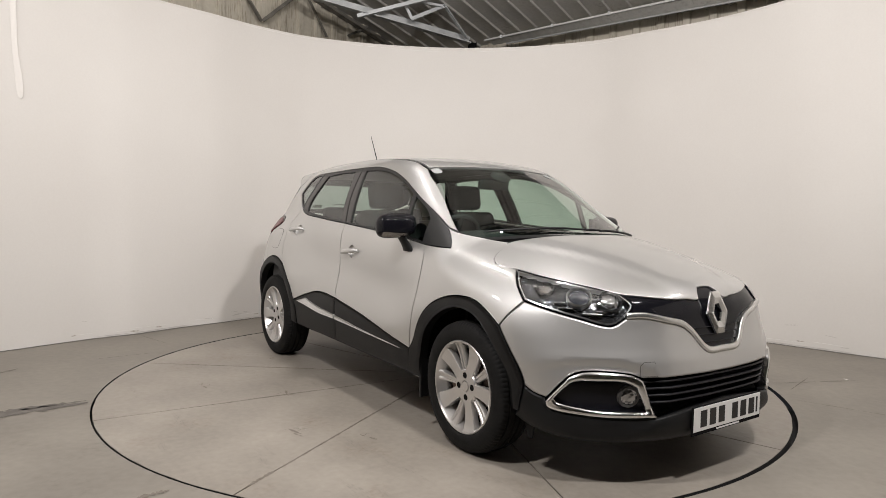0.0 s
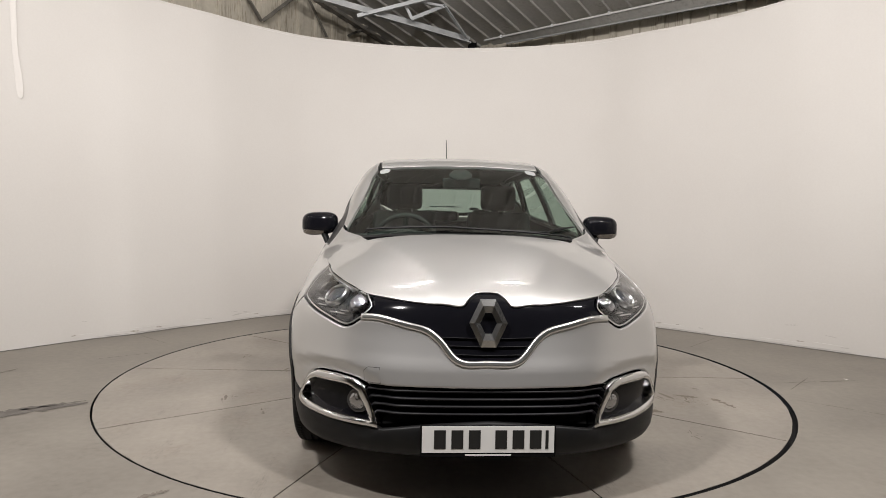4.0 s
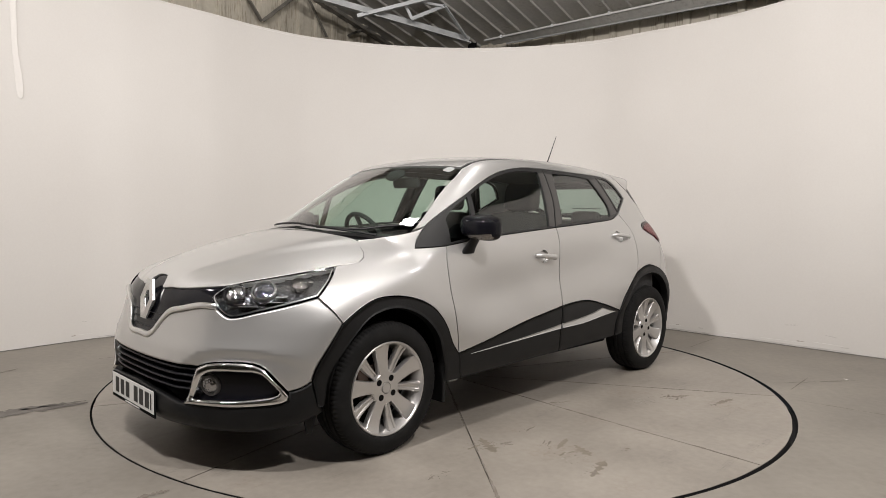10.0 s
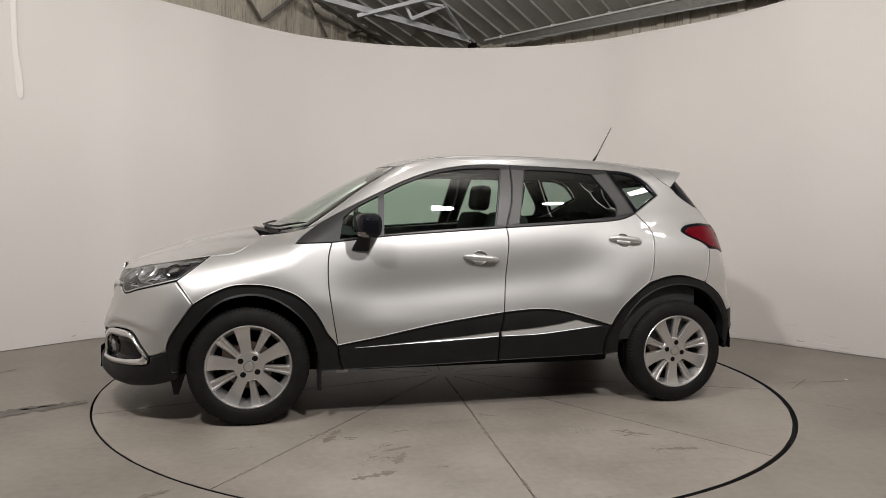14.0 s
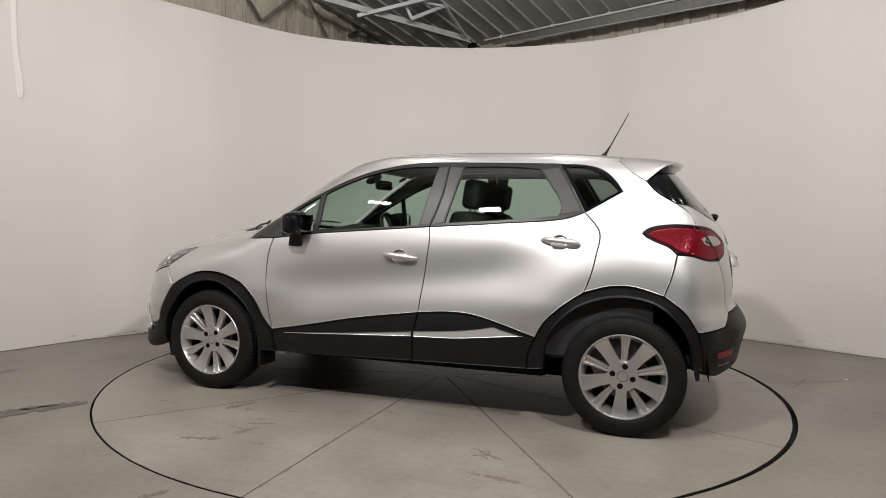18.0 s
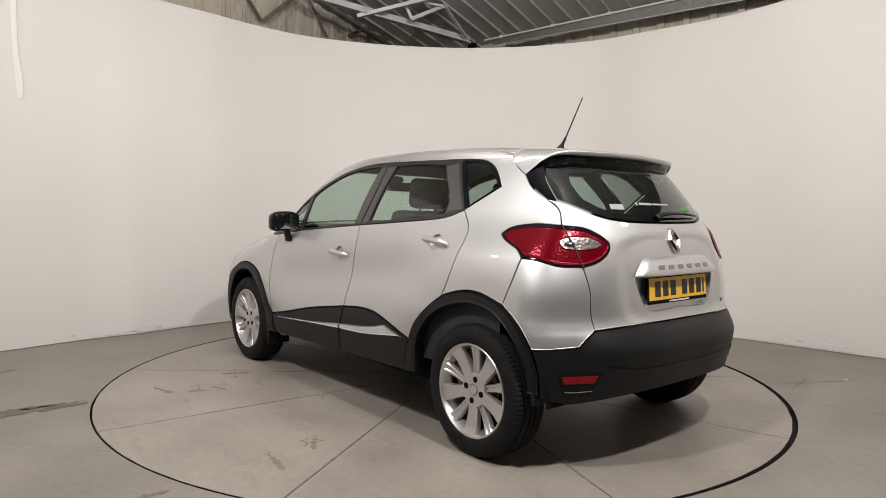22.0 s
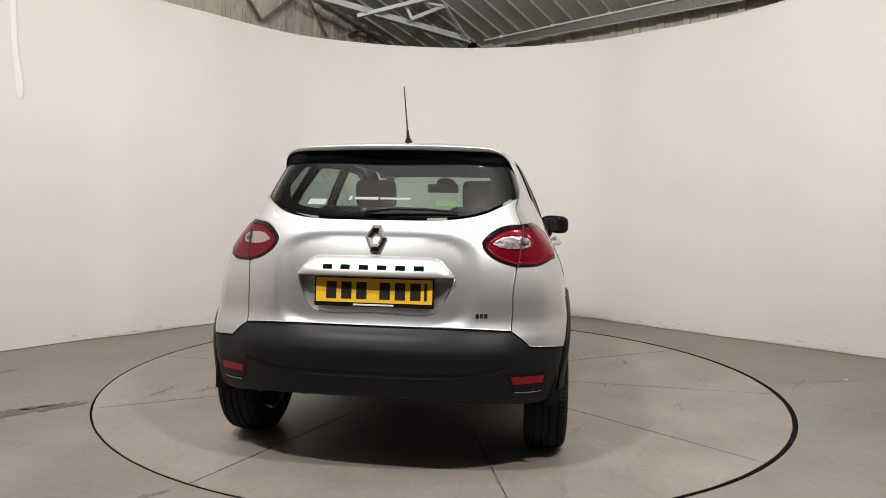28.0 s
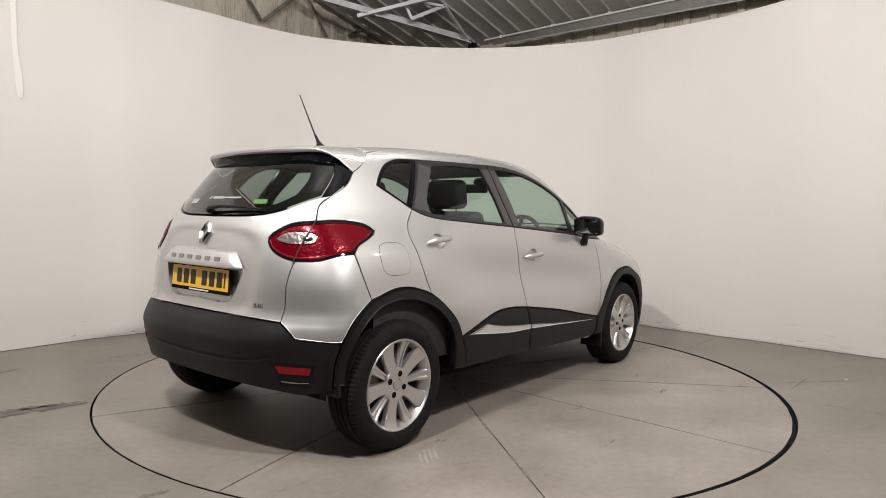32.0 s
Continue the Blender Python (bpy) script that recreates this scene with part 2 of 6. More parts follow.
def skin(x, y, z):
    """Below zero inside the body, above zero outside."""
    y = np.abs(y)
    side = (y - half_width(x, z)) * 0.93
    crease = 0.52 - 0.43 * (x - 1.25)
    hood = z - (centre_hood(x + 0.16 * y * y) - 0.20 * y ** 2.6 + 0.009 * (1 - blend(y, crease - 0.02, crease + 0.07)) - 0.005)
    sweep = 0.36 * blend(x, -0.2, 0.9)
    roof = (z - (centre_roof(x + sweep * y * y) - 0.075 * y ** 2)) * 0.9
    top = np.where(x > 0.95, -smax(-hood, -roof, 0.008), roof)
    dish = np.sqrt(((y - 0.64) / 0.27) ** 2 + ((z - 0.40) / 0.165) ** 2)
    front = (x - (front_face(z) - 0.66 * y ** 3) + 0.016 * (1 - blend(dish, 0.80, 1.06))) * 0.95
    dish = ((y / 0.45) ** 4 + ((z - 0.87) / 0.22) ** 4) ** 0.25
    rear = (-x - (rear_face(z) - (0.42 + 0.14 * blend(z, 0.8, 1.1)) * y ** 3) + 0.013 * (1 - blend(dish, 0.86, 1.05)) - 0.024 * np.exp(-((z - 0.565) / 0.065) ** 2) * (1 - blend(y, 0.56, 0.72))) * 0.92
    f = smax(side, top, 0.085 + 0.06 * blend(x, 1.0, 1.5))
    f = smax(f, front, 0.09)
    return smax(f, rear, 0.07)


def meet(p, d, lo, hi, off=0.0):
    """Where rays p + s d (s from hi, outside, down to lo, inside) first meet the skin, set off outward by off."""
    p, d = np.asarray(p, float), np.asarray(d, float)
    n = 38
    s0 = np.full(len(p), float(hi))
    found = np.zeros(len(p), bool)
    a, b = s0.copy(), s0.copy()
    for i in range(1, n + 1):
        s = hi + (lo - hi) * i / n
        q = p + d * s
        inside = (skin(q[:, 0], q[:, 1], q[:, 2]) < off) & ~found
        b = np.where(inside, s, b)
        a = np.where(inside, s - (lo - hi) / n, a)
        found |= inside
    for _ in range(17):
        mid = (a + b) / 2
        q = p + d * mid[:, None]
        inside = skin(q[:, 0], q[:, 1], q[:, 2]) < off
        b = np.where(inside, mid, b)
        a = np.where(inside, a, mid)
    return p + d * np.where(found, (a + b) / 2, lo)[:, None], found


def normals(q):
    e = 1e-3
    g = np.stack([skin(q[:, 0] + e, q[:, 1], q[:, 2]) - skin(q[:, 0] - e, q[:, 1], q[:, 2]),
                  skin(q[:, 0], q[:, 1] + e, q[:, 2]) - skin(q[:, 0], q[:, 1] - e, q[:, 2]),
                  skin(q[:, 0], q[:, 1], q[:, 2] + e) - skin(q[:, 0], q[:, 1], q[:, 2] - e)], 1)
    return g / (np.linalg.norm(g, axis=1, keepdims=True) + 1e-12)

# ---- panels cut out of the skin ----
from mathutils.geometry import delaunay_2d_cdt


def mesh_object(name, verts, faces, mat, parent=None, label="", smooth=False, normal=None):
    me = bpy.data.meshes.new(name)
    me.from_pydata([tuple(v) for v in verts], [], faces)
    me.materials.append(mat)
    if smooth:
        me.polygons.foreach_set("use_smooth", [True] * len(me.polygons))
        if normal is not None:
            me.normals_split_custom_set_from_vertices([tuple(n) for n in normal])
    ob = new(name, me)
    ob.parent = parent
    if label:
        tagged(ob, label)
    return ob


def part(name, bm, mat, parent=None, label="", smooth=False):
    bmesh.ops.recalc_face_normals(bm, faces=bm.faces[:])
    me = bpy.data.meshes.new(name)
    bm.to_mesh(me)
    bm.free()
    me.materials.append(mat)
    if smooth:
        me.polygons.foreach_set("use_smooth", [True] * len(me.polygons))
        me.set_sharp_from_angle(angle=radians(40))
    ob = new(name, me)
    ob.parent = parent
    if label:
        tagged(ob, label)
    return ob


def flat(kind, p):
    """A point of the skin on the drawing board of its panel, and back as a ray."""
    p = np.asarray(p, float)
    if kind == "side":
        return np.stack([p[:, 0], p[:, 2]], 1)
    if kind == "top":
        return p[:, :2].copy()
    c, s = (1.0, 1) if kind == "nose" else (-0.95, -1)
    return np.stack([np.arctan2(p[:, 1], s * (p[:, 0] - c)) * 1.1, p[:, 2]], 1)


def lift(kind, q, off=0.0):
    q = np.asarray(q, float)
    z = np.zeros(len(q))
    if kind == "side":
        return meet(np.stack([q[:, 0], z, q[:, 1]], 1), np.array([[0, 1.0, 0]]), 0.2, 1.15, off)[0]
    if kind == "top":
        return meet(np.stack([q[:, 0], q[:, 1], z], 1), np.array([[0, 0, 1.0]]), 0.5, 1.75, off)[0]
    c, s = (1.0, 1) if kind == "nose" else (-0.95, -1)
    a = q[:, 0] / 1.1
    return meet(np.stack([z + c, z, q[:, 1]], 1), np.stack([s * np.cos(a), np.sin(a), z], 1), 0.15, 1.6, off)[0]


def smooth_line(pts, step=0.02):
    """Points along a soft line through a few given ones."""
    p = np.array(pts, float)
    if len(p) < 3:
        n = max(1, int(np.linalg.norm(p[1] - p[0]) / step))
        return p[0] + (p[1] - p[0]) * np.linspace(0, 1, n + 1)[:, None]
    e = np.vstack([2 * p[0] - p[1], p, 2 * p[-1] - p[-2]])
    out = []
    for i in range(1, len(e) - 2):
        a, b, c, d = e[i - 1:i + 3]
        n = max(1, int(np.linalg.norm(c - b) / step))
        t = np.arange(n)[:, None] / n
        l1, l2, l3 = [max(1e-6, np.linalg.norm(v) ** 0.5) for v in (b - a, c - b, d - c)]
        m1 = (c - b) + l2 * ((b - a) / l1 - (c - a) / (l1 + l2)) if l1 > 1e-5 else c - b
        m2 = (c - b) + l2 * ((d - c) / l3 - (d - b) / (l2 + l3)) if l3 > 1e-5 else c - b
        out.append((2 * t ** 3 - 3 * t ** 2 + 1) * b + (t ** 3 - 2 * t ** 2 + t) * m1 + (3 * t ** 2 - 2 * t ** 3) * c + (t ** 3 - t ** 2) * m2)
    return np.vstack(out + [p[-1:]])


def loop_of(edges, mirror=False):
    """One closed line out of several soft edges that meet in corners; a half outline from the centre line is mirrored."""
    line = []
    for e in edges:
        line.extend(smooth_line(e)[:-1])
    if mirror:
        line.append(np.array(edges[-1][-1], float))
        line = line + [q * MIRROR[len(q)] for q in line[::-1] if abs(q[-1 if len(q) == 2 else 1]) > 1e-4]
    return np.array(line)


MIRROR = {3: np.array([1, -1, 1.0]), 2: np.array([1, -1.0])}


def area2(q):
    return 0.5 * np.sum(q[:, 0] * np.roll(q[:, 1], -1) - np.roll(q[:, 0], -1) * q[:, 1])


def inset(q, d):
    a, b = q - np.roll(q, 1, 0), np.roll(q, -1, 0) - q
    na, nb = [np.stack([-v[:, 1], v[:, 0]], 1) / (np.linalg.norm(v, axis=1, keepdims=True) + 1e-9) for v in (a, b)]
    n = na + nb
    n /= np.maximum(np.sum(n * na, 1, keepdims=True), 0.5)
    return q + n * d


def within(q, loop):
    x, y = q[:, 0][:, None], q[:, 1][:, None]
    a, b = loop, np.roll(loop, -1, 0)
    cross = (a[None, :, 1] > y) != (b[None, :, 1] > y)
    xi = a[None, :, 0] + (y - a[None, :, 1]) * (b[None, :, 0] - a[None, :, 0]) / (b[None, :, 1] - a[None, :, 1] + 1e-15)
    return (np.sum(cross & (x < xi), 1) % 2) == 1


def far_from(q, loop, d):
    return np.min(np.hypot(q[:, None, 0] - loop[None, :, 0], q[:, None, 1] - loop[None, :, 1]), 1) > d


def panel_data(kind, loop, holes=(), off=0.0, gap=0.0024, flange=0.016, step=0.03, pillow=0.0):
    """A sheet cut from the skin along a closed line, with its edges folded inwards."""
    q = flat(kind, loop) if loop.shape[1] == 3 else loop.copy()
    if area2(q) < 0:
        q = q[::-1]
    q = inset(q, gap)
    rims = [q]
    for h in holes:
        r = flat(kind, h) if h.shape[1] == 3 else h.copy()
        rims.append(r if area2(r) < 0 else r[::-1])
    lo, hi = q.min(0), q.max(0)
    gx, gy = np.meshgrid(np.arange(lo[0] + step / 2, hi[0], step), np.arange(lo[1] + step / 2, hi[1], step))
    g = np.stack([gx.ravel(), gy.ravel()], 1)
    keep = within(g, q)
    for r in rims:
        keep &= far_from(g, r, step * 0.45)
    for r in rims[1:]:
        keep &= ~within(g, r)
    g = g[keep]
    rings = []
    if pillow:
        for r in rims:
            inner = inset(r, pillow)
            ok = within(inner, q)
            for other in rims[1:]:
                ok &= ~within(inner, other)
            for other in rims:
                ok &= far_from(inner, other, pillow * 0.8)
            if ok.any():
                g = g[far_from(g, inner, step * 0.3)] if len(g) else g
                rings.append((inner, ok))
    pts = np.vstack(rims + [inner for inner, ok in rings] + [g])
    edges, base = [], 0
    for r in rims:
        edges += [(base + i, base + (i + 1) % len(r)) for i in range(len(r))]
        base += len(r)
    for inner, ok in rings:
        k = len(inner)
        edges += [(base + i, base + (i + 1) % k) for i in range(k) if ok[i] and ok[(i + 1) % k] and np.linalg.norm(inner[i] - inner[(i + 1) % k]) > 1e-4]
        base += k
    res = delaunay_2d_cdt([Vector(p) for p in pts], edges, [], 0, 1e-6)
    v2 = np.array([tuple(v) for v in res[0]])
    tri = np.array([f for f in res[2] if len(f) == 3])
    c = v2[tri].mean(1)
    ok = within(c, q)
    for r in rims[1:]:
        ok &= ~within(c, r)
    tri = tri[ok]
    v3 = lift(kind, v2, off)
    n3 = normals(v3)
    fn = np.cross(v3[tri[:, 1]] - v3[tri[:, 0]], v3[tri[:, 2]] - v3[tri[:, 0]])
    flip = np.sum(fn * n3[tri[:, 0]], 1) < 0
    tri[flip] = tri[flip][:, ::-1]
    def outward(r):
        top = lift(kind, r, off)
        n = normals(top)
        out = np.cross(np.roll(top, -1, 0) - np.roll(top, 1, 0), n)
        return top, n, out / (np.linalg.norm(out, axis=1, keepdims=True) + 1e-9)

    if pillow:
        edge = np.vstack(rims)
        away = np.vstack([outward(r)[2] for r in rims])
        tail_end = np.vstack([np.roll(r, -1, 0) for r in rims])
        away_end = np.vstack([np.roll(outward(r)[2], -1, 0) for r in rims])
        seg = tail_end - edge
        along = np.clip(np.sum((v2[:, None] - edge[None]) * seg[None], 2) / (np.sum(seg * seg, 1)[None] + 1e-12), 0, 1)
        dist = np.linalg.norm(v2[:, None] - edge[None] - along[..., None] * seg[None], axis=2)
        near = dist.argmin(1)
        part_way = along[np.arange(len(v2)), near][:, None]
        f = np.clip(1 - dist.min(1) / pillow, 0, 1)[:, None]
        away = away[near] * (1 - part_way) + away_end[near] * part_way
        v3 = v3 - n3 * pillow * 0.5 * f * f
        n3 = n3 * np.cos(f * 1.05) + away * np.sin(f * 1.05)
    verts, norms, faces = list(v3), list(n3), [tuple(int(k) for k in f) for f in tri]
    if flange:
        for r in rims:
            top, n, out = outward(r)
            top = top - n * pillow * 0.5
            b = len(verts)
            k = len(r)
            verts += list(top) + list(top - n * flange)
            norms += list(out) + list(out)
            faces += [(b + i, b + k + i, b + k + (i + 1) % k, b + (i + 1) % k) for i in range(k)]
    return np.array(verts), faces, np.array(norms)


def flipped(data):
    v, f, n = data
    s = np.array([1, -1, 1.0])
    return v * s, [t[::-1] for t in f], n * s


def panel(name, kind, loop, mat, parent, label="", right=False, **more):
    data = panel_data(kind, loop, **more)
    if right:
        data = flipped(data)
    return mesh_object(name, *data[:2], mat, parent, label, True, data[2])

# ---- the studio: floor, curved wall, hall above ----
def ring_mesh(name, inner, outer, z, mat, parent=None, n=160, depth=0.0, label=""):
    verts, faces = [], []
    for i in range(n):
        a = 2 * math.pi * i / n
        for r in (inner, outer):
            verts.append((r * math.cos(a), r * math.sin(a), z))
    for i in range(n):
        j = (i + 1) % n
        faces.append((2 * i, 2 * i + 1, 2 * j + 1, 2 * j))
    if depth:
        b = len(verts)
        for i in range(n):
            a = 2 * math.pi * i / n
            verts.append((inner * math.cos(a), inner * math.sin(a), z - depth))
        faces += [(2 * i, 2 * ((i + 1) % n), b + (i + 1) % n, b + i) for i in range(n)]
    return mesh_object(name, verts, faces, mat, parent, label)


R_DISC = 2.268
AXIS = (0.0, 0.04)
PIT = (0.010, 0.038, 2.287)
bm = bmesh.new()
outer = [bm.verts.new((x, y, 0)) for x, y in ((-9, -13), (9, -13), (9, 9), (-9, 9))]
hole = [bm.verts.new((PIT[0] + PIT[2] * math.cos(2 * math.pi * i / 160), PIT[1] + PIT[2] * math.sin(2 * math.pi * i / 160), 0)) for i in range(160)]
pts = [Vector((v.co.x, v.co.y)) for v in outer + hole]
res = delaunay_2d_cdt(pts, [(i, (i + 1) % 4) for i in range(4)] + [(4 + i, 4 + (i + 1) % 160) for i in range(160)], [], 0, 1e-6)
bm.free()
fv = [(v.x, v.y, 0) for v in res[0]]
ff = [f for f in res[2] if min(f) < 4 and math.hypot(sum(fv[k][0] for k in f) / 3 - AXIS[0], sum(fv[k][1] for k in f) / 3 - AXIS[1]) > R_DISC]
floor = tagged(mesh_object("floor", fv, ff, M["floor"]), "grey painted concrete studio floor with stains", "floor", kind="structure")
pit = ring_mesh("turntable_pit", 0.02, R_DISC + 0.05, -0.05, M["groove"])
pit.location = (*AXIS, 0)
tagged(pit, "black recess under the turntable rim", "floor", kind="structure")

turntable = new("turntable")
tagged(turntable, "grey painted round vehicle turntable flush with the floor", "turntable")
for k in range(10):
    a0, a1 = radians(15 + 36 * k), radians(51 + 36 * k)
    g = 0.0037
    pts = [(0.12, a0), (0.12, a1)] + [(R_DISC - 0.0025 * (i % 3 == 1), a1 + (a0 - a1) * i / 16) for i in range(17)]
    rim = []
    for r, a in pts:
        shift = g / r * (1 if a < (a0 + a1) / 2 else -1) if abs(a - a0) < 1e-6 or abs(a - a1) < 1e-6 else 0
        rim.append((r * math.cos(a + shift), r * math.sin(a + shift)))
    n = len(rim)
    verts = [(x, y, -0.002) for x, y in rim] + [(x, y, -0.03) for x, y in rim]
    mesh_object("plate", verts, [tuple(range(n))[::-1]] + [(i, (i + 1) % n, n + (i + 1) % n, n + i) for i in range(n)], M["disc"], turntable)
ring_side = [(math.cos(2 * math.pi * i / 160), math.sin(2 * math.pi * i / 160)) for i in range(160)]
# black band added on the plates' side so that the rim gap stays dark
mesh_object("rim_band", [((R_DISC + 0.001) * c, (R_DISC + 0.001) * s, z) for z in (-0.0028, -0.048) for c, s in ring_side], [(i, 160 + i, 160 + (i + 1) % 160, (i + 1) % 160) for i in range(160)], M["groove"], turntable, "black band added round the turntable's side")
verts = [(0.118 * math.cos(2 * math.pi * i / 40), 0.118 * math.sin(2 * math.pi * i / 40), -0.002) for i in range(40)]
mesh_object("hub_plate", verts + [(x, y, -0.03) for x, y, z in verts], [tuple(range(40))] + [(i, 40 + i, 40 + (i + 1) % 40, (i + 1) % 40) for i in range(40)], M["disc"], turntable)

WALL_C = (0.083, -0.559)
wall_r = spline([-180, -150, -125, -100, -75, -65, -55, -46, -33, -25, 0, 25, 35, 48, 58, 66, 73, 100, 125, 150, 180], [5.4, 4.9, 4.3, 4.0, 3.81, 3.70, 3.65, 3.63, 3.77, 3.85, 3.87, 3.79, 3.67, 3.63, 3.585, 3.70, 3.90, 4.1, 4.35, 4.9, 5.4])
WALL_H = 3.17
# how far the wall's foot stands off the line of its top
wall_foot = spline([-180, -76, -71, -64, -57, -47, -40, 0, 25, 40, 48, 56, 61, 70, 80, 180], [0, 0, -0.045, -0.085, -0.17, -0.135, -0.135, -0.15, -0.14, -0.18, -0.15, -0.01, 0.05, 0.09, 0.09, 0])


def wall_at(a, z):
    """The wall's distance from its centre at a bearing in degrees and a height."""
    return float(wall_r(a)) + float(wall_foot(a)) * (1 - z / WALL_H)


def wall_ring(a0, a1, n, off, z):
    out = []
    for i in range(n + 1):
        a = radians(a0 + (a1 - a0) * i / n)
        r = wall_at(math.degrees(a), z) + off
        out.append((WALL_C[0] + r * math.sin(a), WALL_C[1] + r * math.cos(a), z))
    return out


def wall_strip(name, a0, a1, n, offs_z, mat, label, category):
    rows = [wall_ring(a0, a1, n, o, z) for o, z in offs_z]
    verts = [p for r in rows for p in r]
    k = n + 1
    faces = [(a * k + i, a * k + i + 1, (a + 1) * k + i + 1, (a + 1) * k + i) for a in range(len(rows) - 1) for i in range(n)]
    ob = mesh_object(name, verts, faces, mat, None, "", True)
    ob.data.set_sharp_from_angle(angle=radians(35))
    return tagged(ob, label, category, kind="structure")


wall_strip("wall_curved", -128, 128, 160, [(0.10, 0), (0.0, 0.0), (0.0, 0.05), (0.0, 1.6), (0.0, WALL_H), (0.10, WALL_H), (0.10, 0)],
           M["wall"], "white painted curved studio backdrop wall", "wall")

# ---- the hall round the studio ----
CORNER = Vector((0.40, 4.85, 0))
U, N = Vector((0.804, -0.594, 0)), Vector((-0.594, -0.804, 0))
SIDE_END = -1.17
EAVE, PITCH = 3.58, 0.196


def ribbed(name, place, length, period, mat, label, category, depth=0.035, rib=0.30):
    """A trapezoid-ribbed metal sheet; place(s, t, d) gives the point at s along, t (0 or 1) across, d proud."""
    verts, faces = [], []
    n = int(length / period)
    for i in range(n):
        for f, d in ((0.0, 0), (1 - rib - 0.06, 0), (1 - rib, 1), (0.96, 1)):
            for t in (0, 1):
                verts.append(place((i + f) * period, t, d * depth))
    for k in range(len(verts) // 2 - 1):
        faces.append((2 * k, 2 * k + 1, 2 * k + 3, 2 * k + 2))
    return tagged(mesh_object(name, verts, faces, mat), label, category, kind="structure")


def roof_point(s, d):
    p = CORNER + U * s + N * d
    return Vector((p.x, p.y, EAVE + PITCH * min(d, 9.5) - PITCH * max(d - 9.5, 0)))


ribbed("ceiling", lambda s, t, d: roof_point(s - 9, t * 9.5 - 0.1) - Vector((0, 0, d)), 20, 0.26, M["sheet"], "dark ribbed steel roof sheets on purlins", "ceiling", 0.022, 0.13)
ribbed("ceiling_far", lambda s, t, d: roof_point(s - 9, 9.4 + t * 9) - Vector((0, 0, d)), 20, 0.26, M["sheet"], "dark ribbed steel roof sheets", "ceiling", 0.045)
ribbed("wall_east", lambda s, t, d: CORNER + U * (s + SIDE_END) + N * d + Vector((0, 0, t * (EAVE + 0.02))), 13, 0.30, M["clad"], "beige ribbed steel hall cladding", "wall")
ribbed("wall_gable", lambda s, t, d: CORNER + U * (SIDE_END + d) + N * s + Vector((0, 0, t * (EAVE + PITCH * s + 0.02))), 9.4, 0.29, M["clad"], "beige ribbed steel gable cladding", "wall")
for name, a, b in (("wall_south", (-9, -13, 0), (9, -13, 0)), ("wall_west", (-9, 1.2, 0), (-9, -13, 0)), ("wall_side", (9, -13, 0), (9.5, -1.5, 0))):
    a, b = Vector(a), Vector(b)
    w = (b - a).normalized()
    side = Vector((-w.y, w.x, 0))
    ribbed(name, lambda s, t, d: a + w * s + side * d + Vector((0, 0, t * 6)), (b - a).length, 0.30, M["clad"], "beige ribbed steel hall cladding", "wall")


def tube_bm(bm, pts, radius, n=8, close=False):
    """A round tube along a line; radius may be a list."""
    pts = [Vector(p) for p in pts]
    rings = []
    up = Vector((0, 0, 1))
    for i, p in enumerate(pts):
        d = (pts[(i + 1) % len(pts)] - pts[i - 1]) if close else (pts[min(i + 1, len(pts) - 1)] - pts[max(i - 1, 0)])
        d.normalize()
        a = d.cross(up)
        if a.length < 1e-3:
            a = d.cross(Vector((1, 0, 0)))
        a.normalize()
        b = d.cross(a)
        r = radius[i] if isinstance(radius, (list, tuple)) else radius
        rings.append([bm.verts.new(p + (a * math.cos(2 * math.pi * k / n) + b * math.sin(2 * math.pi * k / n)) * r) for k in range(n)])
    m = len(rings)
    for i in range(m if close else m - 1):
        for k in range(n):
            bm.faces.new((rings[i][k], rings[i][(k + 1) % n], rings[(i + 1) % m][(k + 1) % n], rings[(i + 1) % m][k]))
    if not close:
        bm.faces.new(rings[0][::-1])
        bm.faces.new(rings[-1])
    return bm


def box_bm(bm, c, size, bevel=0.0, rot=None, seg=2):
    m = Matrix.Translation(c) @ (rot.to_4x4() if rot is not None else Matrix()) @ Matrix.Diagonal((*size, 1))
    res = bmesh.ops.create_cube(bm, size=1.0, matrix=m)
    if bevel:
        vs = set(res["verts"])
        es = [e for e in bm.edges if e.verts[0] in vs and e.verts[1] in vs]
        bmesh.ops.bevel(bm, geom=es, offset=bevel, segments=seg, affect="EDGES", profile=0.6)
    return bm


def angle_bar(bm, a, b, r):
    """An L-section steel bar from a to b."""
    a, b = Vector(a), Vector(b)
    d = (b - a).normalized()
    s = d.cross(Vector((0, 0, 1))).normalized()
    u = s.cross(d)
    prof = [(-r, -r), (r, -r), (r, -r * 0.7), (-r * 0.7, -r * 0.7), (-r * 0.7, r), (-r, r)]
    rings = [[bm.verts.new(p + s * x + u * z) for x, z in prof] for p in (a, b)]
    for k in range(6):
        bm.faces.new((rings[0][k], rings[0][(k + 1) % 6], rings[1][(k + 1) % 6], rings[1][k]))
    bm.faces.new(rings[0])
    bm.faces.new(rings[1][::-1])


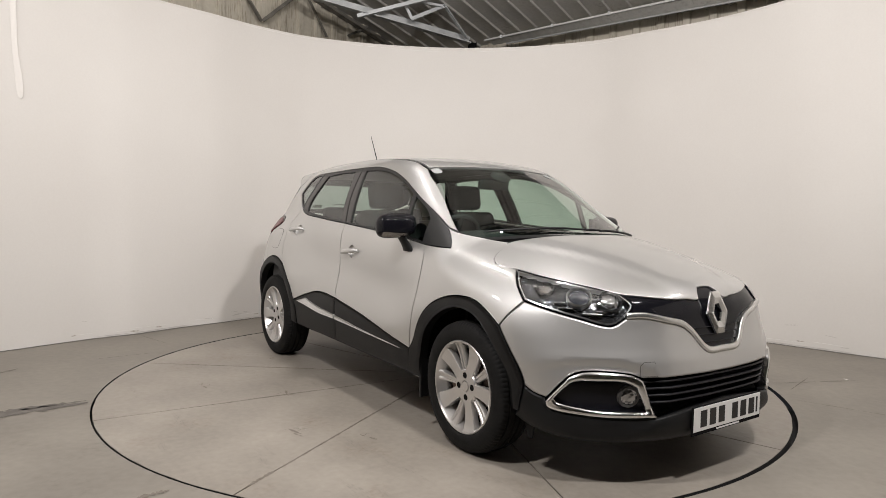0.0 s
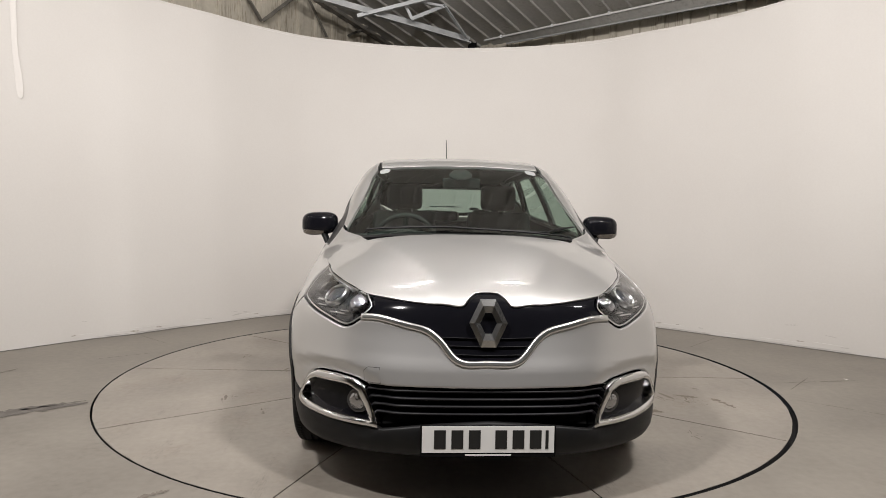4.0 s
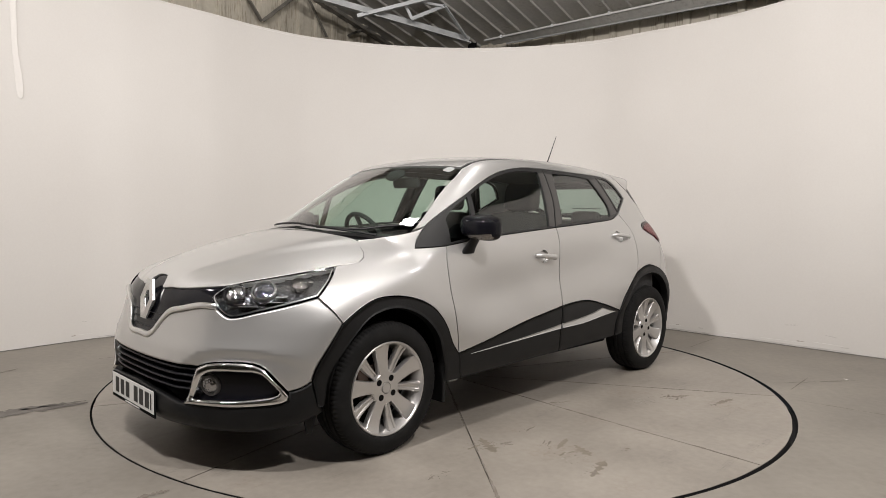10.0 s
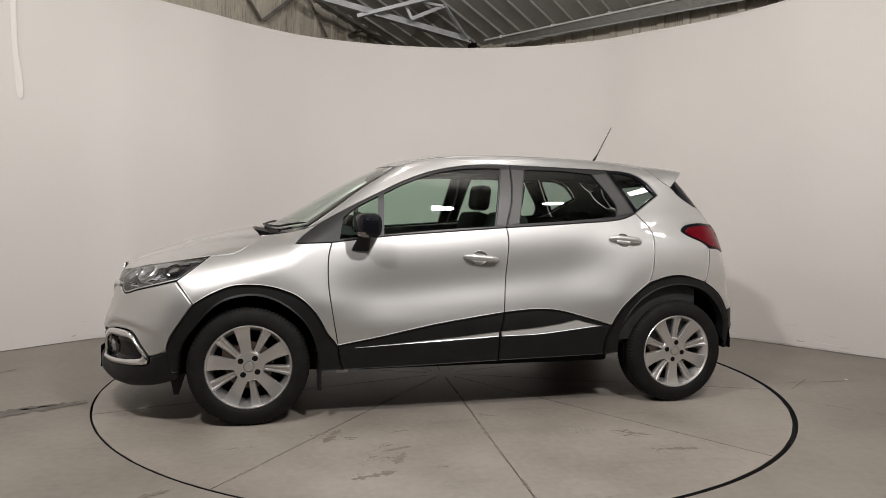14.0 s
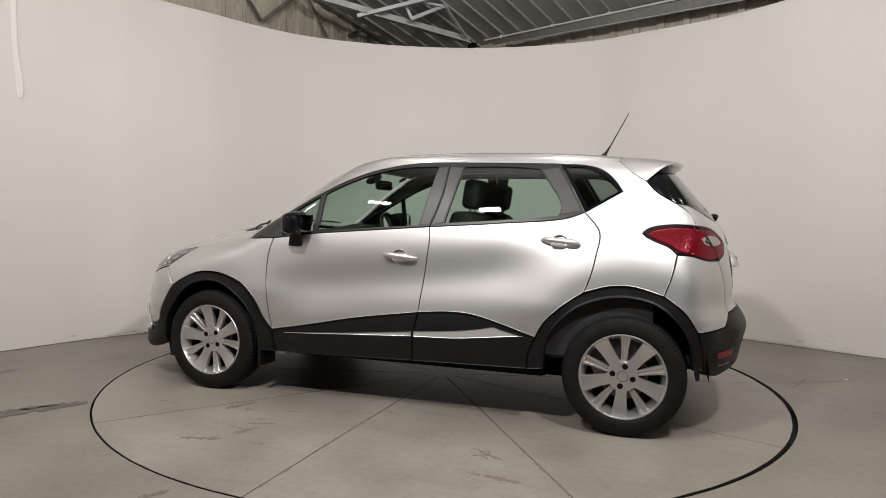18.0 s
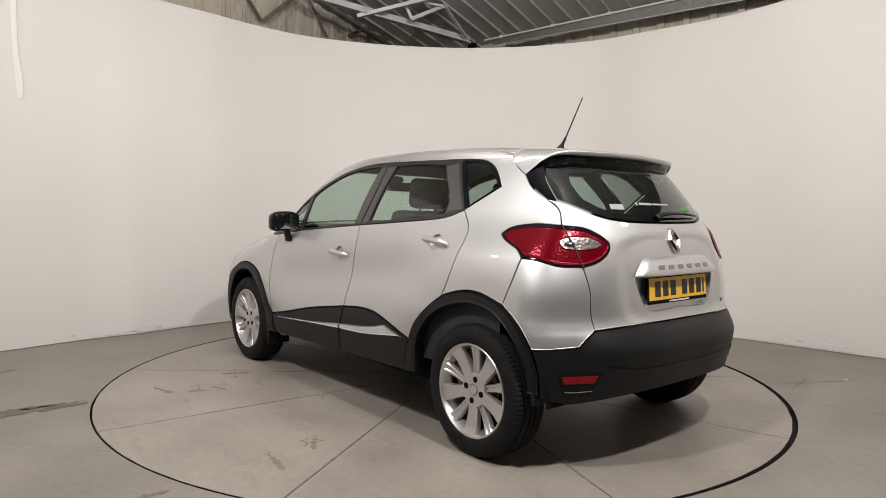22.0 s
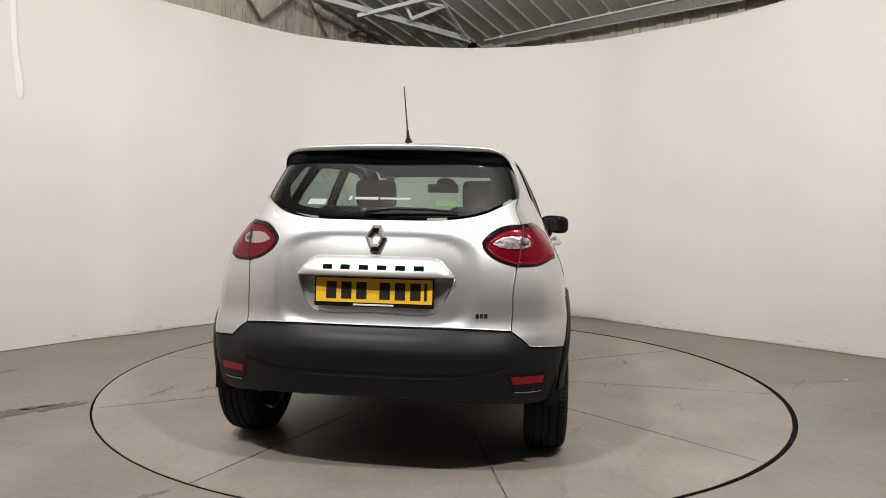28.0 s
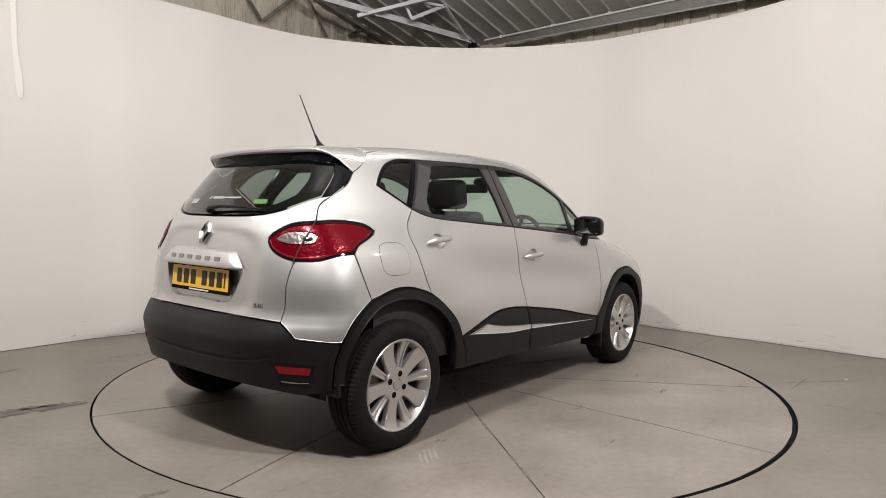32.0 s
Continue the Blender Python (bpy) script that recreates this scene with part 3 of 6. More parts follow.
BARS = [
    (-1.70, 3.14, 3.75, 0.29, 3.92, 3.43, 0.050),
    (-1.11, 3.35, 3.55, -0.24, 3.42, 3.80, 0.028),
    (-0.46, 3.51, 3.57, -0.03, 3.62, 3.78, 0.025),
    (-0.55, 3.50, 3.76, -0.45, 3.51, 3.57, 0.020),
    (-0.05, 3.62, 3.79, 0.25, 3.82, 3.43, 0.022),
    (-0.66, 3.50, 3.83, -0.03, 3.62, 3.76, 0.020),
    (-1.71, 3.83, 3.92, -0.80, 5.05, 3.61, 0.045),
    (-1.79, 3.70, 3.91, -1.58, 3.98, 3.46, 0.020),
    (-2.36, 2.93, 3.71, -2.20, 3.14, 3.41, 0.024),
    (-2.19, 3.15, 3.42, -1.88, 3.58, 3.87, 0.018),
    (-1.36, 4.30, 3.56, -1.12, 4.61, 3.78, 0.014),
]
truss = tagged(new("roof_truss"), "galvanised steel angle roof truss with lattice bracing", "truss")
for k, row in enumerate(BARS[:6]):
    bm = bmesh.new()
    angle_bar(bm, row[:3], row[3:6], row[6])
    part("chord" if k == 0 else "brace", bm, M["steel"], truss)
bracing = tagged(new("gable_bracing"), "dark steel bracing bars against the gable cladding", "bracing")
for k, row in enumerate(BARS[6:]):
    bm = bmesh.new()
    angle_bar(bm, row[:3], row[3:6], row[6])
    part("rafter" if k == 0 else "brace", bm, M["steel_dark"], bracing)
def eave_point(along, off, z):
    return CORNER + U * along + N * off + Vector((0, 0, z))


for name, a, b, r, lab in (("conduit", (0.44, 0.45, 3.507), (4.2, 0.45, 3.64), 0.014, "pale steel conduit pipe under the roof edge"), ("purlin", (0.70, 0.30, 3.463), (5.5, 0.30, 3.545), 0.012, "galvanised steel eaves rail")):
    tagged(part(name, tube_bm(bmesh.new(), [eave_point(*a), eave_point(*b)], r, 8), M["strip"] if name == "conduit" else M["steel"], None, smooth=True), lab, name)
tray = bmesh.new()
rows = [[tray.verts.new(eave_point(0.5 + 3.7 * k / 60, 0.44 - 0.13 * f, 3.500 + 0.131 * k / 60 + (-0.036 - 0.069 * k / 60) * f + 0.006 * (k % 2))) for f in (0.0, 0.5, 1.0)] for k in range(61)]
for a, b in zip(rows, rows[1:]):
    for k in range(2):
        tray.faces.new((a[k], a[k + 1], b[k + 1], b[k]))
tagged(part("eaves_tray", tray, M["sheet"], None), "grey steel mesh tray along the eaves", "tray")
for k in range(5):
    tagged(part("pipe_clip", box_bm(bmesh.new(), eave_point(0.7 + 0.75 * k, 0.45, 3.507 + 0.0354 * (0.26 + 0.75 * k) + 0.004), (0.03, 0.03, 0.045), 0.004), M["steel"], None), "small steel clip holding the conduit pipe", "clip", "clips along the conduit")


bm = box_bm(bmesh.new(), CORNER + U * 0.02 + N * 0.12 + Vector((0, 0, 3.60)), (0.12, 0.12, 0.16), 0.008)
tagged(part("junction_box", bm, M["dark"], None), "black junction box at the roof corner", "box")

# floodlights on the open side of the studio, hung from the roof
for eye, target, power in LAMPS:
    m = look(eye, target)
    flood = tagged(new("floodlight"), "black LED floodlight on a bracket above the wall", "floodlight", "floodlights round the studio")
    flood.matrix_world = m
    part("housing", box_bm(bmesh.new(), (0, 0, 0.045), (0.42, 0.22, 0.07), 0.012), M["dark"], flood)
    bm = bmesh.new()
    tube_bm(bm, [(-0.23, 0, 0.04), (-0.23, 0.16, 0.05), (0.23, 0.16, 0.05), (0.23, 0, 0.04)], 0.012, 6)
    part("bracket", bm, M["dark"], flood)
    d = (Vector(eye) - CORNER).dot(N)
    inv = m.inverted()
    bm = bmesh.new()
    tube_bm(bm, [inv @ (m @ Vector((0, 0.16, 0.05))), inv @ Vector((*(m @ Vector((0, 0.16, 0.05))).xy, EAVE + PITCH * d))], 0.012, 8)
    part("drop_rod", bm, M["dark"], flood)

# the wall's upper lip, skirting, and a loose strip hanging on it
wall_strip("wall_trim", -128, 128, 160, [(-0.0005, WALL_H - 0.016), (-0.0025, WALL_H - 0.012), (-0.0025, WALL_H + 0.003), (0.03, WALL_H + 0.004)], M["wall"], "white lip along the top of the curved wall", "trim")
wall_strip("floor_joint", -128, 128, 160, [(-0.001, 0.004), (-0.010, 0.003)], M["seam"], "dark joint between wall and floor", "joint")
# each row: height, and the bearing of the flap's smooth side and of its loose edge
FLAP = [(3.15, -72.3, -71.50), (2.83, -72.16, -71.52), (2.53, -72.05, -71.55), (2.40, -71.96, -71.46), (2.28, -71.84, -71.22), (2.175, -71.72, -71.0), (2.10, -71.62, -71.0), (2.065, -71.50, -71.08), (2.045, -71.32, -71.20)]
flap_rows = []
for z, a, b in FLAP:
    row = []
    for f, off in ((0.0, 0.002), (0.35, 0.007), (0.7, 0.015), (0.93, 0.021), (1.0, 0.017), (1.0, 0.0)):
        q = radians(a + (b - a) * f)
        r = wall_at(math.degrees(q), z) - off * (1 if z > 2.06 else 0.5)
        row.append((WALL_C[0] + r * math.sin(q), WALL_C[1] + r * math.cos(q), z))
    flap_rows.append(row)
strip = mesh_object("hanging_strip", [p for r in flap_rows for p in r], [(6 * i + k, 6 * i + k + 1, 6 * i + k + 7, 6 * i + k + 6) for i in range(len(FLAP) - 1) for k in range(5)], M["wall"], None, "", True)
strip.data.set_sharp_from_angle(angle=radians(50))
tagged(strip, "white loose strip hanging down the curved wall", "strip")


def blotch(name, a, b, width, mat, label, seed, rag=0.5, n=26):
    """A ragged mark on the floor from a to b."""
    rnd = random.Random(seed)
    a, b = Vector((*a, 0)), Vector((*b, 0))
    d = (b - a)
    s = Vector((-d.y, d.x, 0)).normalized()
    left, right = [], []
    for i in range(n + 1):
        p = a + d * (i / n)
        w = width * (1 - rag + rag * 2 * rnd.random()) * min(1, 4 * i / n + 0.15, 4 * (n - i) / n + 0.15)
        left.append(p + s * w)
        right.append(p - s * w * (0.7 + 0.6 * rnd.random()))
    verts = left + right
    k = n + 1
    return mesh_object(name, verts, [(i, i + 1, k + i + 1, k + i) for i in range(n)], mat, None, label)


for a, b, w, m, lab, seed in (((-2.95, -1.44), (-2.13, -0.835), 0.045, "patch", "dark bare strip in the floor paint", 3), ((-2.60, -1.10), (-2.16, -0.80), 0.022, "patch", "dark bare strip in the floor paint", 23), ((2.38, -0.28), (2.72, 0.10), 0.003, "joint", "fine crack in the floor", 4),
                              ((2.30, -0.52), (3.2, -1.2), 0.003, "joint", "fine crack in the floor", 5), ((2.33, -0.1), (3.05, 0.03), 0.003, "joint", "fine crack in the floor", 6), ((-2.70, 0.28), (-2.33, 0.56), 0.004, "joint", "fine crack in the floor", 9), ((-2.79, 1.25), (-2.41, 0.92), 0.003, "joint", "fine crack in the floor", 10), ((2.19, 1.10), (2.70, 1.66), 0.004, "joint", "fine crack in the floor", 12), ((2.96, 0.045), (2.985, 0.065), 0.012, "pale_line", "pale paint fleck on the floor", 13), ((-3.12, -0.22), (-3.06, -0.05), 0.012, "joint", "dark scuff on the floor", 14), ((-1.25, -2.13), (-1.13, -2.03), 0.014, "rust", "flaked paint on the floor", 7), ((-2.62, -1.5), (-2.5, -1.32), 0.02, "patch", "flaked paint on the floor", 8)):
    mark = blotch("floor_stain", a, b, w, M[m], lab, seed, 0.5 if w > 0.03 else 0.8)
    mark.location.z = 0.0015 + 0.0003 * (seed % 4)
    tagged(mark, lab, "stain", kind="structure")


def wall_mark(a, z, length, width, slope, mat, seed):
    """A thin ragged scuff on the curved wall."""
    rnd = random.Random(seed)
    n, upper, lower = 14, [], []
    for i in range(n + 1):
        f = i / n
        b = radians(a + math.degrees(length * (f - 0.5) / 3.7))
        r = wall_at(math.degrees(b), z) - 0.0035
        w = width * (0.2 + rnd.random()) * min(1, 5 * f + 0.1, 5 * (1 - f) + 0.1)
        x, y, h = WALL_C[0] + r * math.sin(b), WALL_C[1] + r * math.cos(b), z + slope * length * (f - 0.5)
        upper.append((x, y, h + w))
        lower.append((x, y, h - w * (0.5 + rnd.random())))
    k = n + 1
    ob = mesh_object("wall_scuff", upper + lower, [(i, i + 1, k + i + 1, k + i) for i in range(n)], mat)
    return tagged(ob, "faint grey scuff on the wall paint", "scuff", kind="structure")


rnd = random.Random(11)
for k in range(16):
    a = rnd.choice((-1, 1)) * (18 + 48 * rnd.random())
    wall_mark(a, 0.05 + 0.2 * rnd.random() ** 2, 0.04 + 0.10 * rnd.random(), 0.0025 + 0.003 * rnd.random(), 0.3 * (rnd.random() - 0.5), M["scuff"], 500 + k)
for a0, a1, z0, z1 in ((-38.8, -22.2, 3.148, 3.150), (-19.4, -10.5, 3.142, 3.134), (-10.0, -2.7, 3.129, 3.124), (20.9, 31.7, 3.133, 3.136), (4.0, 12.0, 3.130, 3.134)):
    length = radians(a1 - a0) * 3.7
    wall_mark((a0 + a1) / 2, (z0 + z1) / 2, length, 0.0035, (z1 - z0) / length, M["pale_line"], int(900 + a0))
for k in range(20):
    wall_mark(-70 + 140 * (k + rnd.random()) / 20, 0.045 + 0.02 * rnd.random(), 0.15 + 0.35 * rnd.random(), 0.003, 0.06 * (rnd.random() - 0.5), M["pale_line"], 1300 + k)
for k in range(12):
    wall_mark(-70 + 140 * rnd.random(), 0.03 + 0.04 * rnd.random(), 0.04 + 0.06 * rnd.random(), 0.006, 0.2 * (rnd.random() - 0.5), M["dirt"], 1400 + k)
for k in range(24):
    wall_mark(-66 + 132 * rnd.random(), 0.016, 0.25 + 0.3 * rnd.random(), 0.004, 0.0, M["scuff"], 600 + k)



def flecks(name, spots, spread, count, size, mat, seed):
    """A scatter of small ragged flakes round a few spots of the turntable, as one sheet."""
    rnd = random.Random(seed)
    verts, faces = [], []
    for x, y, s in spots:
        for _ in range(count):
            r, a = s * spread * rnd.random() ** 0.6, 2 * math.pi * rnd.random()
            cx, cy = x + r * math.cos(a), y + 0.7 * r * math.sin(a)
            w = size * (0.3 + rnd.random())
            turn, n, b = 2 * math.pi * rnd.random(), rnd.randint(6, 9), len(verts)
            for k in range(n):
                q = 2 * math.pi * k / n
                d = w * (0.45 + 0.9 * rnd.random())
                u, v = 1.7 * d * math.cos(q), 0.6 * d * math.sin(q)
                verts.append((cx + u * math.cos(turn) - v * math.sin(turn), cy + u * math.sin(turn) + v * math.cos(turn), 0))
            faces.append(tuple(range(b, b + n)))
    ob = mesh_object(name, verts, faces, mat, turntable)
    ob.location.z = -0.0011 + 0.0002 * (seed % 3)
    return tagged(ob, "", "", "", "stuff")


SPOTS = ((0.78, 1.73, 0.9), (0.68, 1.55, 1.0), (0.65, 1.41, 0.7), (0.95, 1.16, 0.8), (0.55, 1.19, 0.6), (0.0, 1.0, 0.6), (-0.72, 1.70, 0.4), (-0.66, 1.41, 0.6), (-0.70, 1.49, 0.5), (0.42, 1.71, 0.4), (0.83, 1.25, 0.7),
         (-0.56, -1.57, 0.7), (0.61, -1.38, 0.8), (-0.08, -1.18, 0.6), (1.33, 1.30, 0.5), (-1.1, -0.9, 0.4), (0.9, -1.1, 0.5))
flecks("rust_flecks", SPOTS, 0.10, 11, 0.0045, M["rust"], 3)
flecks("pale_flecks", ((-0.46, 1.36, 1.0), (-0.42, 1.33, 0.7), (0.68, 1.58, 0.8), (0.60, -1.34, 0.7)), 0.10, 16, 0.006, M["white_scuff"], 4)
flecks("dark_flecks", ((-0.46, 1.36, 1.0), (0.90, 1.18, 0.8), (-0.64, 1.42, 0.6), (0.70, 1.60, 0.9), (0.0, 1.02, 0.7), (0.62, -1.36, 0.8)), 0.10, 20, 0.0035, M["rust"], 5)
for k, (x, y, s) in enumerate(SPOTS):
    rnd = random.Random(40 + k)
    for j in range(2):
        a = (x + s * 0.09 * (rnd.random() - 0.5), y + s * 0.09 * (rnd.random() - 0.5))
        b = (a[0] + s * 0.10 * (0.5 + rnd.random()) * rnd.choice((-1, 1)), a[1] + s * 0.10 * (rnd.random() - 0.5))
        mark = blotch("rust_mark", a, b, 0.003 + 0.004 * rnd.random(), M["stain"] if k % 2 else M["rust"], "", 90 + 7 * k + j, 0.95, 18)
        mark.parent = turntable
        mark.location.z = -0.0014 + 0.0001 * j
for k, (x0, y0, x1, y1, w) in enumerate(((0.83, 1.10, 0.93, 1.29, 0.028), (0.55, 1.50, 0.62, 1.64, 0.018), (0.62, 1.72, 0.84, 1.78, 0.016), (-0.66, 1.42, -0.80, 1.50, 0.016), (0.50, 1.42, 0.66, 1.47, 0.012), (-0.75, 1.70, -0.95, 1.73, 0.014))):
    mark = blotch("floor_stain", (x0, y0), (x1, y1), w, M["stain"], "", 800 + k, 0.75, 26)
    mark.parent = turntable
    mark.location.z = -0.0017
for j in range(4):
    mark = blotch("scrape_mark", (-1.42 + 0.035 * j, -1.05), (-1.30 + 0.035 * j, -0.92), 0.006, M["white_scuff"], "", 200 + j, 0.9, 16)
    mark.parent = turntable
    mark.location.z = -0.0010
# rusty edges along the joints between the plates
for k in range(10):
    a = radians(15 + 36 * k)
    rnd = random.Random(300 + k)
    r = 0.35
    while r < 2.08:
        step = 0.12 + 0.35 * rnd.random()
        if rnd.random() < 0.75:
            off = 0.004 * rnd.choice((-1, 1))
            p = [(q * math.cos(a) - off * math.sin(a), q * math.sin(a) + off * math.cos(a)) for q in (r, min(2.2, r + step))]
            mark = blotch("joint_rust", p[0], p[1], 0.0035 + 0.003 * rnd.random(), M["rust"], "", 700 + int(100 * r) + k, 0.9, 30)
            mark.parent = turntable
            mark.location.z = -0.0015
        r += step

# ---- the car ----
car = new("car")
tagged(car, "silver five-door crossover car with black plastic cladding parked on the turntable", "car")
BONNET_FRONT = [(2.032, 0, 0.848), (2.036, 0.046, 0.845), (2.055, 0.071, 0.828), (2.079, 0.094, 0.797), (2.071, 0.18, 0.804), (2.034, 0.337, 0.82), (1.957, 0.488, 0.837), (1.905, 0.535, 0.851)]
GRILLE_LOW = [(2.151, 0, 0.574), (2.150, 0.10, 0.575), (2.143, 0.138, 0.594), (2.118, 0.195, 0.66), (2.104, 0.244, 0.695), (2.085, 0.33, 0.716), (2.046, 0.44, 0.739), (2.013, 0.515, 0.737)]
LAMP_LOW = [(2.013, 0.515, 0.737), (1.988, 0.572, 0.703), (1.896, 0.678, 0.730), (1.778, 0.757, 0.763), (1.676, 0.792, 0.79)]
LAMP_BACK = [(1.676, 0.792, 0.79), (1.592, 0.767, 0.855), (1.515, 0.712, 0.917)]
LAMP_TOP = [(1.905, 0.535, 0.851), (1.80, 0.60, 0.872), (1.65, 0.668, 0.895), (1.515, 0.712, 0.917)]
SHUT = [(1.515, 0.712, 0.917), (1.45, 0.72, 0.928), (1.385, 0.728, 0.937), (1.350, 0.71, 0.955), (1.318, 0.671, 0.978), (1.284, 0.60, 1.01), (1.25, 0.57, 1.03)]
ARCH_F = [(0.826, 0.430), (0.879, 0.492), (0.942, 0.605), (1.034, 0.700), (1.156, 0.753), (1.276, 0.772), (1.396, 0.765), (1.514, 0.716), (1.585, 0.672)]
ARCH_F2 = [(1.585, 0.860, 0.672), (1.605, 0.861, 0.642), (1.662, 0.854, 0.561), (1.709, 0.844, 0.483), (1.728, 0.837, 0.425)]
ARCH_R = [(-0.835, 0.505), (-0.880, 0.587), (-0.970, 0.678), (-1.079, 0.757), (-1.226, 0.802), (-1.339, 0.805), (-1.498, 0.763)]
ARCH_R2 = [(-1.498, 0.853, 0.763), (-1.603, 0.845, 0.682), (-1.671, 0.836, 0.580)]
DOOR_F = [(0.859, 1.001), (0.877, 0.932), (0.879, 0.775), (0.858, 0.619), (0.834, 0.475), (0.826, 0.430)]
DOOR_B = [(-0.178, 1.094), (-0.187, 1.037), (-0.162, 0.772), (-0.145, 0.596)]
DOOR_R = [(-1.09, 0.765), (-1.119, 0.842), (-1.145, 0.96), (-1.157, 1.082), (-1.07, 1.193)]
CLAD_F = [(0.826, 0.430), (0.596, 0.471), (0.273, 0.535), (-0.145, 0.596)]
CLAD_R = [(-0.145, 0.596), (-0.334, 0.610), (-0.473, 0.603), (-0.649, 0.561), (-0.835, 0.505)]
BELT_F = [(0.859, 1.001), (0.565, 1.036), (0.235, 1.063), (-0.178, 1.094)]
BELT_R = [(-0.178, 1.094), (-0.606, 1.123), (-0.965, 1.156), (-1.07, 1.193)]
DLO_TIP = [(0.859, 1.001), (1.058, 0.992)]
DLO_FRONT = [(1.058, 0.992), (1.029, 1.023), (0.936, 1.098)]
DLO_UP_F = [(0.936, 1.098), (0.791, 1.179), (0.594, 1.282), (0.426, 1.364), (0.253, 1.427), (0.076, 1.464), (-0.067, 1.479), (-0.25, 1.482)]
DLO_UP_R = [(-0.25, 1.482), (-0.577, 1.476), (-0.913, 1.470)]
DLO_Q = [(-0.913, 1.470), (-1.078, 1.458), (-1.164, 1.424), (-1.223, 1.370), (-1.266, 1.312)]
DLO_BACK = [(-1.266, 1.312), (-1.07, 1.193)]


def on_flank(line):
    """The same line, brought onto the flank of the skin."""
    return [tuple(p) for p in lift("side", np.array([(p[0], p[-1]) for p in line], float))]


ARCH_F2, ARCH_R2, LAMP_BACK = on_flank(ARCH_F2), on_flank(ARCH_R2), on_flank(LAMP_BACK)
WING_SEAM = on_flank([(1.676, 0.79), (1.623, 0.723), (1.585, 0.672)])
TAILGATE_SEAM = on_flank([(-1.548, 1.248), (-1.61, 1.205), (-1.655, 1.128)])
CORNER_SEAM = on_flank([(-1.498, 0.763), (-1.531, 0.859), (-1.556, 0.977)])
LAMP_LOW[-1] = LAMP_BACK[0]
LAMP_TOP[-1] = SHUT[0] = LAMP_BACK[-1]
SCREEN_SIDE = [(1.044, 0.665), (0.889, 0.626), (0.653, 0.551), (0.465, 0.513)]


def both(name, kind, edges, mat, parent, label="", **more):
    """A panel on each flank of the car."""
    loop = loop_of(edges)
    data = panel_data(kind, loop, **more)
    out = []
    for d in (data, flipped(data)):
        out.append(mesh_object(name, *d[:2], mat, parent if not isinstance(parent, list) else parent[len(out)], label, True, d[2]))
    return out


def ring_loop(cx, cz, rx, rz, n=28, power=2.0):
    """A closed round or squarish loop on the flank's drawing board."""
    out = []
    for i in range(n):
        c, q = math.cos(2 * math.pi * i / n), math.sin(2 * math.pi * i / n)
        out.append((cx + rx * math.copysign(abs(c) ** (2 / power), c), cz + rz * math.copysign(abs(q) ** (2 / power), q)))
    return np.array(out)


HANDLES = ((-0.012, 0.913), (-0.952, 1.022))
BOWLS = [ring_loop(x + 0.008, z + 0.002, 0.048, 0.040) for x, z in HANDLES]
S, B = M["silver"], M["black_plastic"]
panel("bonnet", "top", loop_of([[p[:2] for p in BONNET_FRONT], [p[:2] for p in LAMP_TOP], [p[:2] for p in SHUT], [(1.25, 0.57), (1.30, 0.3), (1.325, 0)]], True), S, car, pillow=0.003)
wings = both("front_wing", "side", [[(p[0], p[2]) for p in SHUT], [(1.25, 1.03), (1.12, 1.045), (1.0, 1.075), (0.936, 1.098)], DLO_FRONT[::-1], DLO_TIP[::-1], DOOR_F, ARCH_F,
             [(1.585, 0.672), (1.623, 0.723), (1.676, 0.79)], [(p[0], p[2]) for p in LAMP_BACK]], S, car, pillow=0.003)
front_doors = both("front_door", "side", [DOOR_F, CLAD_F, DOOR_B[::-1], BELT_F[::-1]], S, car, holes=[BOWLS[0]], pillow=0.003)
rear_doors = both("rear_door", "side", [DOOR_B, CLAD_R, ARCH_R[:4] + [(-1.09, 0.765)], DOOR_R, BELT_R[::-1]], S, car, holes=[BOWLS[1]], pillow=0.003)
both("body_side", "side", [[(0.936, 1.098), (1.0, 1.078)], [(1.0, 1.078), (0.889, 1.155), (0.653, 1.328), (0.465, 1.447)],
     [(0.465, 1.447), (0.36, 1.489), (0.2, 1.517), (-0.2, 1.54), (-0.76, 1.535), (-1.1, 1.513), (-1.238, 1.486)],
     [(-1.238, 1.486), (-1.335, 1.403), (-1.385, 1.374)], [(-1.385, 1.374), (-1.446, 1.309), (-1.548, 1.248)],
     [(-1.548, 1.248), (-1.61, 1.205), (-1.655, 1.128)], [(-1.655, 1.128), (-1.532, 1.133), (-1.411, 1.111), (-1.380, 1.083), (-1.43, 1.05), (-1.519, 1.012), (-1.556, 0.977)],
     [(-1.556, 0.977), (-1.531, 0.859), (-1.498, 0.763)], ARCH_R[:2:-1][:3] + [(-1.09, 0.765)], DOOR_R, DLO_BACK[::-1], DLO_Q[::-1], DLO_UP_R[::-1], DLO_UP_F[::-1]], S, car, pillow=0.003)
panel("roof", "top", loop_of([[(0.515, 0), (0.49, 0.27), (0.45, 0.505)], [(0.45, 0.505), (0.2, 0.512), (-0.2, 0.52), (-0.76, 0.52), (-1.1, 0.515), (-1.24, 0.53)], [(-1.24, 0.53), (-1.25, 0.3), (-1.25, 0)]], True), S, car, pillow=0.003)
